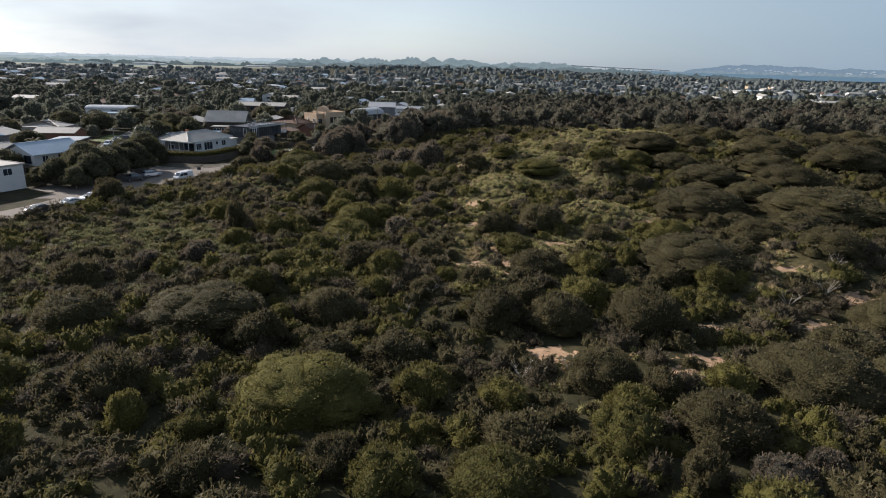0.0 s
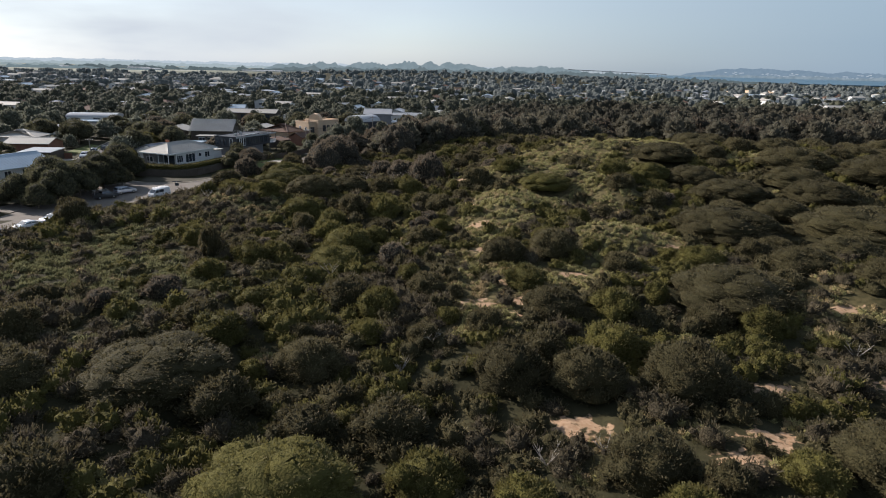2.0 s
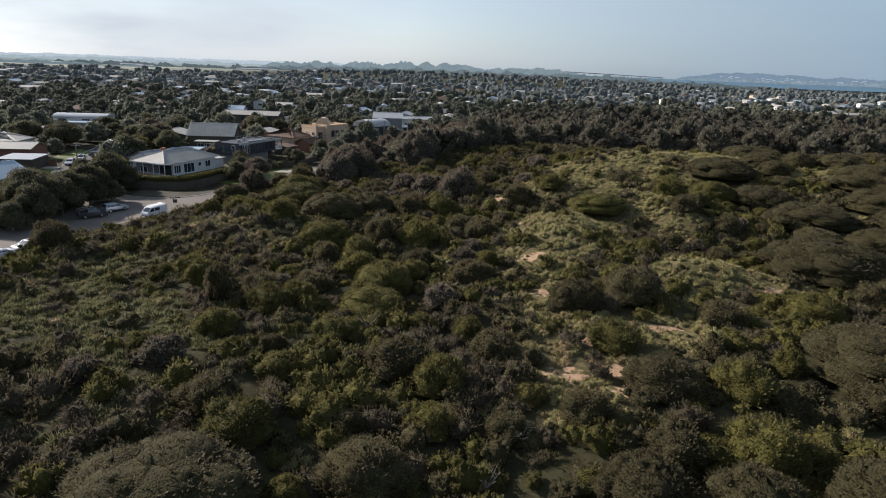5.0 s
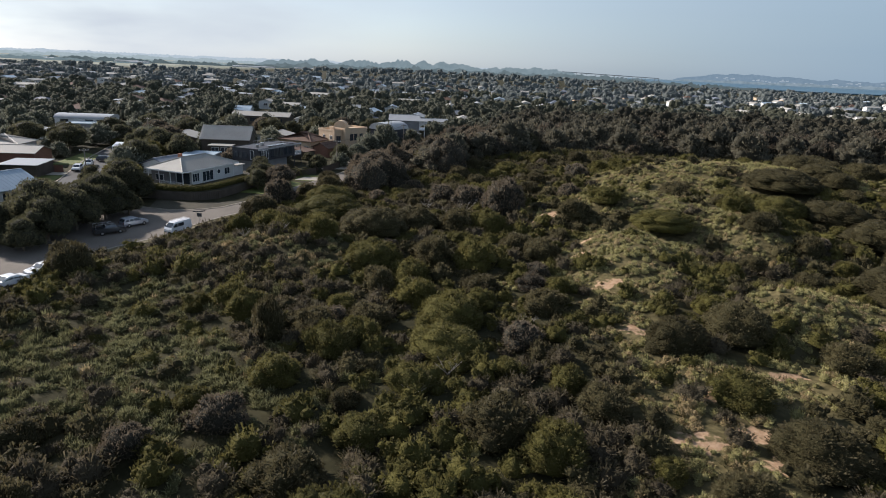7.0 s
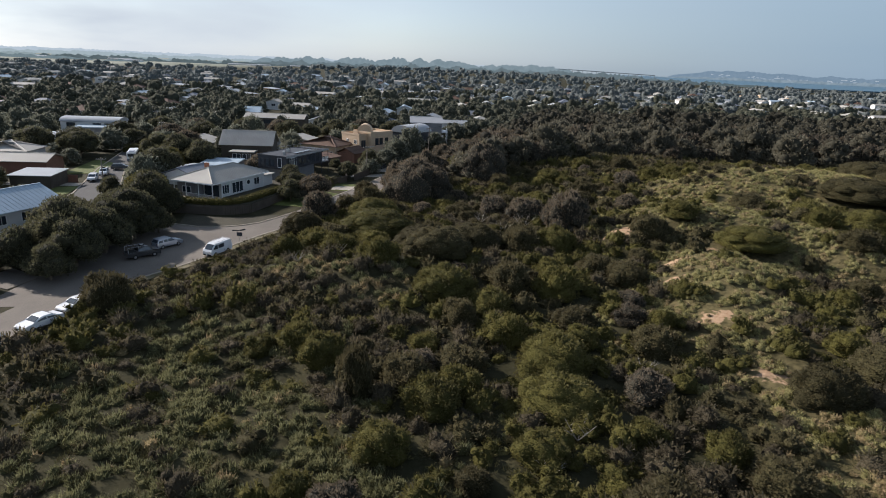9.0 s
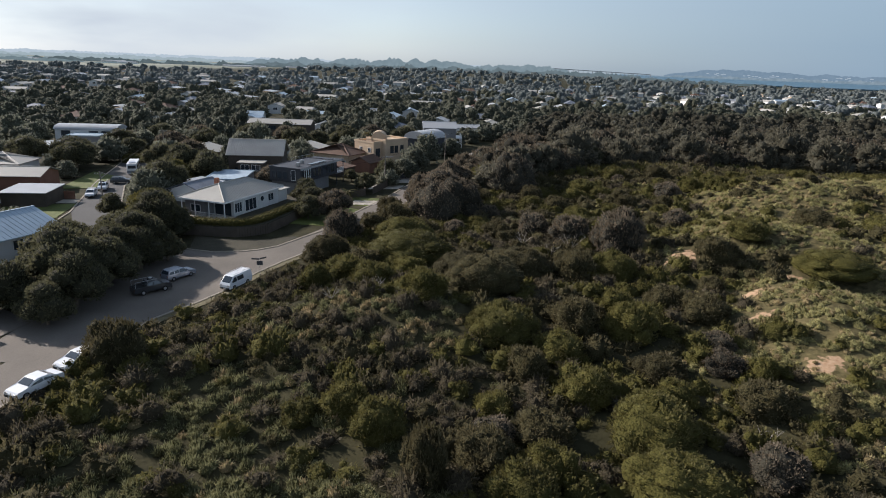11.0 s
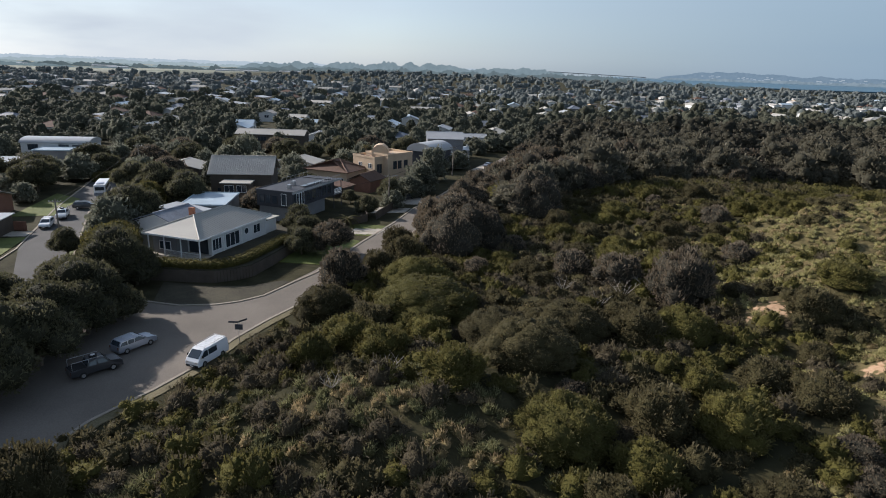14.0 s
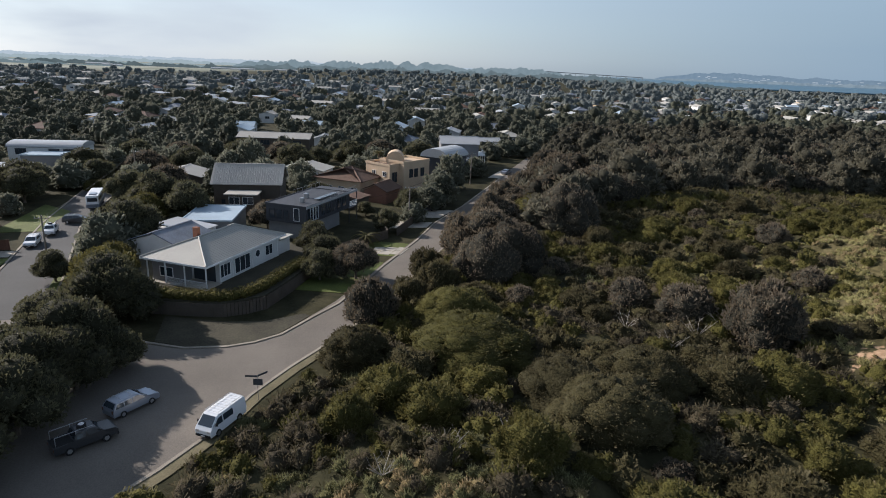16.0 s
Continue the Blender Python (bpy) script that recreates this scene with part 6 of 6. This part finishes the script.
for row in ((-113, 140, 0, 1.1), (-100, 133, 1, 0.8), (-106, 128, 1, 0.9), (-112, 118, 0, 1.1), (-118, 200, 1, 0.0), (-135, 178, 0, 1.1), (-140, 160, 0, 1.2), (-160, 232, 0, 1.3), (-163, 205, 0, 1.2), (-118, 182, 1, 0.0), (-152, 150, 0, 1.2), (-79, 229, 2, 0.8), (-70, 228, 1, 0.6), (-30, 256, 3, 1.1), (-34.5, 243, 3, 0.8), (-25.5, 262, 3, 1.1), (-37.5, 234, 2, 1.15), (-31, 248, 2, 1.0), (-41.5, 222, 2, 1.05), (-45.2, 201.3, 2, 1.45), (-17.6, 241.6, 2, 1.5), (-3, 254, 0, 1.3)):
    if row[3]:
        tree(row[0], row[1], row[2], row[3], 0.95, row[0] * 37)


def palm(x, y, h, s):
    root = empty("palm", pose(x, y, 0), "palm with long drooping fronds", "palm", "palms")
    part("trunk", tubed((0, 0, -0.3), (0, 0, h), 0.28 * s, 0.22 * s, 9), M_BARK, root)
    for k in range(22):
        a, up = 2.4 * k, 0.9 - 1.1 * (k / 22)
        V, F, L = [], [], 2.6 * s
        for j in range(9):
            t = j / 8
            r, z = L * t * math.cos(up * (1 - t)), h + L * (up * t - 0.75 * t * t)
            wd = 0.28 * s * (1 - t) + 0.03
            c, q = math.cos(a), math.sin(a)
            V += [(r * c - wd * q, r * q + wd * c, z - 0.1), (r * c, r * q, z), (r * c + wd * q, r * q - wd * c, z - 0.1)]
            if j:
                b = 3 * (j - 1)
                F += [(b, b + 1, b + 4, b + 3), (b + 1, b + 2, b + 5, b + 4)]
        fr = new("frond", mesh_from("frond", V, F, [M_GREEN])); fr.parent = root


palm(-67.0, 205.5, 1.6, 1.1)
palm(-124.5, 166.5, 5.5, 1.1)
palm(-71.5, 268.0, 8.5, 0.7)


# ---- dead wood among the heath ----
def dead_wood(x, y, size):
    bm = bmesh.new()
    dr = random.Random(int(x * 31 + y * 7))
    tips = []
    for k in range(6):
        a = k * 1.05 + dr.uniform(-0.4, 0.4)
        tip = Vector((math.cos(a) * dr.uniform(0.5, 1.0), math.sin(a) * dr.uniform(0.5, 1.0), dr.uniform(0.6, 1.1))) * size
        tube(bm, (0, 0, 0), tip, 0.045, 0.018, 5)
        for j in range(2):
            q = tip * dr.uniform(0.5, 0.8)
            tube(bm, q, q + Vector((dr.uniform(-0.5, 0.5), dr.uniform(-0.5, 0.5), dr.uniform(0.1, 0.5))) * size, 0.02, 0.008, 4)
    ob = part("dead_shrub", bm, M_DEAD)
    ob.location = (x, y, float(height(x, y)) + 0.3)
    tagged(ob, "bleached dead shrub with bare forked branches", "dead shrub", "dead shrubs")


M_DEAD = material("bleached_wood", (0.3, 0.27, 0.23), rough=0.9, var=0.3, scale=2, fine=12)
for x, y, size in ((-22, 166, 2.4), (-26, 163, 2.0), (-18, 168, 2.2), (-30, 168, 1.9), (-9, 73, 1.6), (-6, 78, 1.5), (5, 57.5, 1.6), (10, 59, 1.4), (-23, 100, 1.7), (-26, 95, 1.5), (40, 77, 1.8), (46, 80, 1.9), (50, 86, 1.8), (-52, 139, 1.8), (-47, 142, 1.6), (-57, 136, 1.5), (-14, 112, 1.7), (-34, 158, 2.0)):
    dead_wood(x, y, size)

# ---- trees over the town and the wood ----
def on_street(x, y):
    e = float(edge(y))
    if y < 330 and -13 < x - e < 2.0:
        return True
    if y < 260 and x < -100:
        c = np.interp(y, [160, 183, 211, 250], [-103, -114, -126, -138])
        return abs(x - c) < 7
    return y < 172 and -95 < x < -66


wood, town, far = [], [], []
for yy in np.arange(176, 420, 8.6):
    for xx in np.arange(-60, 330, 8.6):
        x, y = xx + rng.uniform(-2.6, 2.6), yy + rng.uniform(-2.6, 2.6)
        front = wood_front(x)
        if x - edge(min(y, 420)) < 5 or y < front or x > 40 + 0.85 * y or not clear(x, y, 2):
            continue
        r = rng.uniform(4.6, 7.2) * rng.choice([0.8, 1.0, 1.25])
        wood.append((x, y, float(height(x, y)) - 0.5, r, rng.uniform(0.85, 1.2), rng.uniform(0, 6.28), rng.uniform()))
scatter("coastal_wood", "dark grey-green tea-tree wood behind the dunes", "wood", WOOD, [w for w in wood if w[6] < 0.3 and w[1] < 320], M_GREY)
scatter("olive_wood", "dark olive tea-tree wood behind the dunes", "wood", WOOD, [w for w in wood if w[6] >= 0.3 and w[1] < 320], M_WOOD)
scatter("far_wood", "dark olive wood at the edge of the town", "wood", MID, [w for w in wood if w[1] >= 320], M_WOOD)
for yy in np.arange(112, 480, 9.0):
    for xx in np.arange(-330, 60, 9.0):
        x, y = xx + rng.uniform(-4, 4), yy + rng.uniform(-4, 4)
        if x > edge(min(y, 420)) - 2 or x < -70 - 0.75 * y or not clear(x, y, 2.5) or on_street(x, y) or (x > -104 and y < 206) or rng.uniform() < 0.2:
            continue
        r = rng.uniform(3.4, 6.0)
        town.append((x, y, float(height(x, y)) - 0.3, r, rng.uniform(0.8, 1.25), rng.uniform(0, 6.28), rng.uniform()))
scatter("garden_trees", "dark green garden trees between the houses", "trees", WOOD, [w for w in town if w[1] < 290], M_TOWN)
scatter("town_trees", "dark green trees among the farther houses", "trees", MID, [w for w in town if w[1] >= 290], M_TOWN)
y = 430.0
while y < 1980:
    gap = 10 + (y - 430) * 0.028
    for xx in np.arange(-0.95 * y - 60, 0.95 * y + 60, gap):
        x, v = xx + rng.uniform(-gap, gap) * 0.5, y + rng.uniform(-gap, gap) * 0.5
        if not clear(x, v, 2) or rng.uniform() < 0.15:
            continue
        if x > 420 and v > 1850 or v > 1350 and x < -420 or v > 1950:
            continue
        r = rng.uniform(3.2, 7.0) * (1 + (y - 430) / 3000)
        far.append((x, v, float(height(x, v)) - 0.3, r, rng.uniform(0.7, 1.25), rng.uniform(0, 6.28), rng.uniform()))
    y += gap * 1.0
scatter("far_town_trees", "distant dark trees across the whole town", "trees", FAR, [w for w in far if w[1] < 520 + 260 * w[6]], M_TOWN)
# from here on the leaf colour itself carries the haze
scatter("far_gum_trees", "distant trees across the town, leaves blue-grey for haze", "trees", FAR, [w for w in far if w[1] >= 520 + 260 * w[6]], M_HAZY)

# ---- water and the far shore ----
plan("water", [(330, 3300), (430, 2700), (640, 2250), (1000, 2050), (3200, 2000), (4700, 2600), (4700, 4790), (-700, 4790), (-300, 3400), (100, 2600)], -8, 0.35, M_WATER, "blue bay water beyond the town", "water")


# far land glows evenly in pale blue colours; its haze is painted in
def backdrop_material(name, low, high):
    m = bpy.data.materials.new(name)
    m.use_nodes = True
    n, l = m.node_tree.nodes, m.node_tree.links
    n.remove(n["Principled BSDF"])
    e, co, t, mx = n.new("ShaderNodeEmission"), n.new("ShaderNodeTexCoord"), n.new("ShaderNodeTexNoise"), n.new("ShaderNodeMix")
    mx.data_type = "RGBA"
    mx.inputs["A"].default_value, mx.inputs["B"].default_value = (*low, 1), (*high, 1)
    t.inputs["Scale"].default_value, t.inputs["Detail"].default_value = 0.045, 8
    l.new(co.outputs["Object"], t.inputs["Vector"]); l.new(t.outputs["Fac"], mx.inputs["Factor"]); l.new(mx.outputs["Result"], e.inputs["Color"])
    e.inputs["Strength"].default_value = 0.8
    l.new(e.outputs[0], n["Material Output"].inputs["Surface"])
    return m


def far_land(name, x0, x1, y0, y1, h, seed, mat, label, crown=9):
    """A long low wooded ridge with an uneven skyline, far off."""
    n = int(abs(x1 - x0) / 5)
    V, F = [], []
    for i in range(n + 1):
        t = i / n
        x, y = x0 + (x1 - x0) * t, y0 + (y1 - y0) * t
        k = min(1.0, 9 * t, 9 * (1 - t)) ** 0.6
        top = k * (h * (0.82 + 0.2 * noise.noise(Vector((t * 5, seed, 0))) + 0.22 * noise.noise(Vector((t * 28, seed, 4)))) + crown * (abs(noise.noise(Vector((x * 2200 / (14 * y0), seed, 9)))) + 0.8 * noise.noise(Vector((x * 2200 / (38 * y0), seed, 2))) - 0.2))
        V += [(x, y, -6), (x, y, max(2, top)), (x, y + 90, -6)]
    for i in range(n):
        b = 3 * i
        F += [(b, b + 3, b + 4, b + 1), (b + 1, b + 4, b + 5, b + 2)]
    tagged(new(name, mesh_from(name, V, F, [mat])), label, "backdrop", kind="structure")


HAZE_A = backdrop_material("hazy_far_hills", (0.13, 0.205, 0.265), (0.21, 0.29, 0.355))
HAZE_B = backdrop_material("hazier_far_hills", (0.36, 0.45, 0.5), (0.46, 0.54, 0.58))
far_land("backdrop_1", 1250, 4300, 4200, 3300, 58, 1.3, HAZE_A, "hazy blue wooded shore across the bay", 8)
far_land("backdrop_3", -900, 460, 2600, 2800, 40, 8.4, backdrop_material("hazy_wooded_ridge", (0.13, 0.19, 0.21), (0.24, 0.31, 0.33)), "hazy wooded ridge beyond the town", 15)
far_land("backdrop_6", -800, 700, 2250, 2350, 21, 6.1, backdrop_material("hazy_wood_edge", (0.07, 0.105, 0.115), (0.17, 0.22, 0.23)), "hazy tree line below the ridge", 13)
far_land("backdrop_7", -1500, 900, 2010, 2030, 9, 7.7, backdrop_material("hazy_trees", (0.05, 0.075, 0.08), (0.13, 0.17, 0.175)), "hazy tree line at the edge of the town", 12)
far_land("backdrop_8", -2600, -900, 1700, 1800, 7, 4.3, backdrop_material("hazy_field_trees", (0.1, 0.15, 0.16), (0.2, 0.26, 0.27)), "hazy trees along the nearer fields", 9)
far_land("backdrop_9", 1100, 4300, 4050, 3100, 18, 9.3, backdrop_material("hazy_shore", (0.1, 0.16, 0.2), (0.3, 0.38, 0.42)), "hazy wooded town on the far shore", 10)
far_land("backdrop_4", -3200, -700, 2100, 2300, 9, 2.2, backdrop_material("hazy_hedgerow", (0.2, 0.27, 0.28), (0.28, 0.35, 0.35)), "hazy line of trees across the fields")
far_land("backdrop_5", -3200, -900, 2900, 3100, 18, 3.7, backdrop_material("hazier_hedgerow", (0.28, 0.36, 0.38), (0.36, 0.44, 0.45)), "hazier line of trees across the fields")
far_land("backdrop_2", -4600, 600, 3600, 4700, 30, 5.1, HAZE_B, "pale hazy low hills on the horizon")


def shore_houses():
    """Pale houses scattered over the far shore and long sheds in the fields, each a small gabled block."""
    pr = random.Random(23)
    bm = bmesh.new()
    for k in range(140):
        x = pr.uniform(1500, 4000)
        y = 4200 - (x - 1250) * 900 / 3050 - 12
        w, h, z = pr.uniform(2.5, 6), pr.uniform(1, 3), pr.uniform(8, 32)
        box(bm, x - w, x + w, y - 3, y + 12, z - 2, z + h)
    # the far houses glow too, in the painted haze colour
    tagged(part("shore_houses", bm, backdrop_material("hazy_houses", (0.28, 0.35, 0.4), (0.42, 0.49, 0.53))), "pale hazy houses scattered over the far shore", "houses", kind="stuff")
    for x, y, L in ((-1330, 1880, 105), (-1120, 1990, 70), (-720, 1905, 120), (-560, 1985, 60), (-980, 1820, 50)):
        root = empty("long_shed", pose(x, y, 0, 0, 0, 4), "long white shed far off in the fields", "shed", "sheds in the fields")
        walls(root, L, 14, -0.5, 4.0, M_WHITE, 1.6)
        part("roof", roof_mesh(L, 14, "gable", 4.1, 1.8, 0.6), M_ROOFS, root)


shore_houses()


def far_bridge():
    root = empty("bridge", pose(0, 0, 0), "long low concrete bridge across the bay", "bridge")
    a, b = Vector((430, 3300, 26)), Vector((1000, 3600, 12))
    part("deck", tubed(a, b, 1.6, 1.6, 4), M_GREYW, root)
    for k in range(22):
        p = a.lerp(b, k / 21)
        part("pier", tubed((p.x, p.y, -6), p, 1.2, 1.2, 4), M_GREYW, root)


far_bridge()
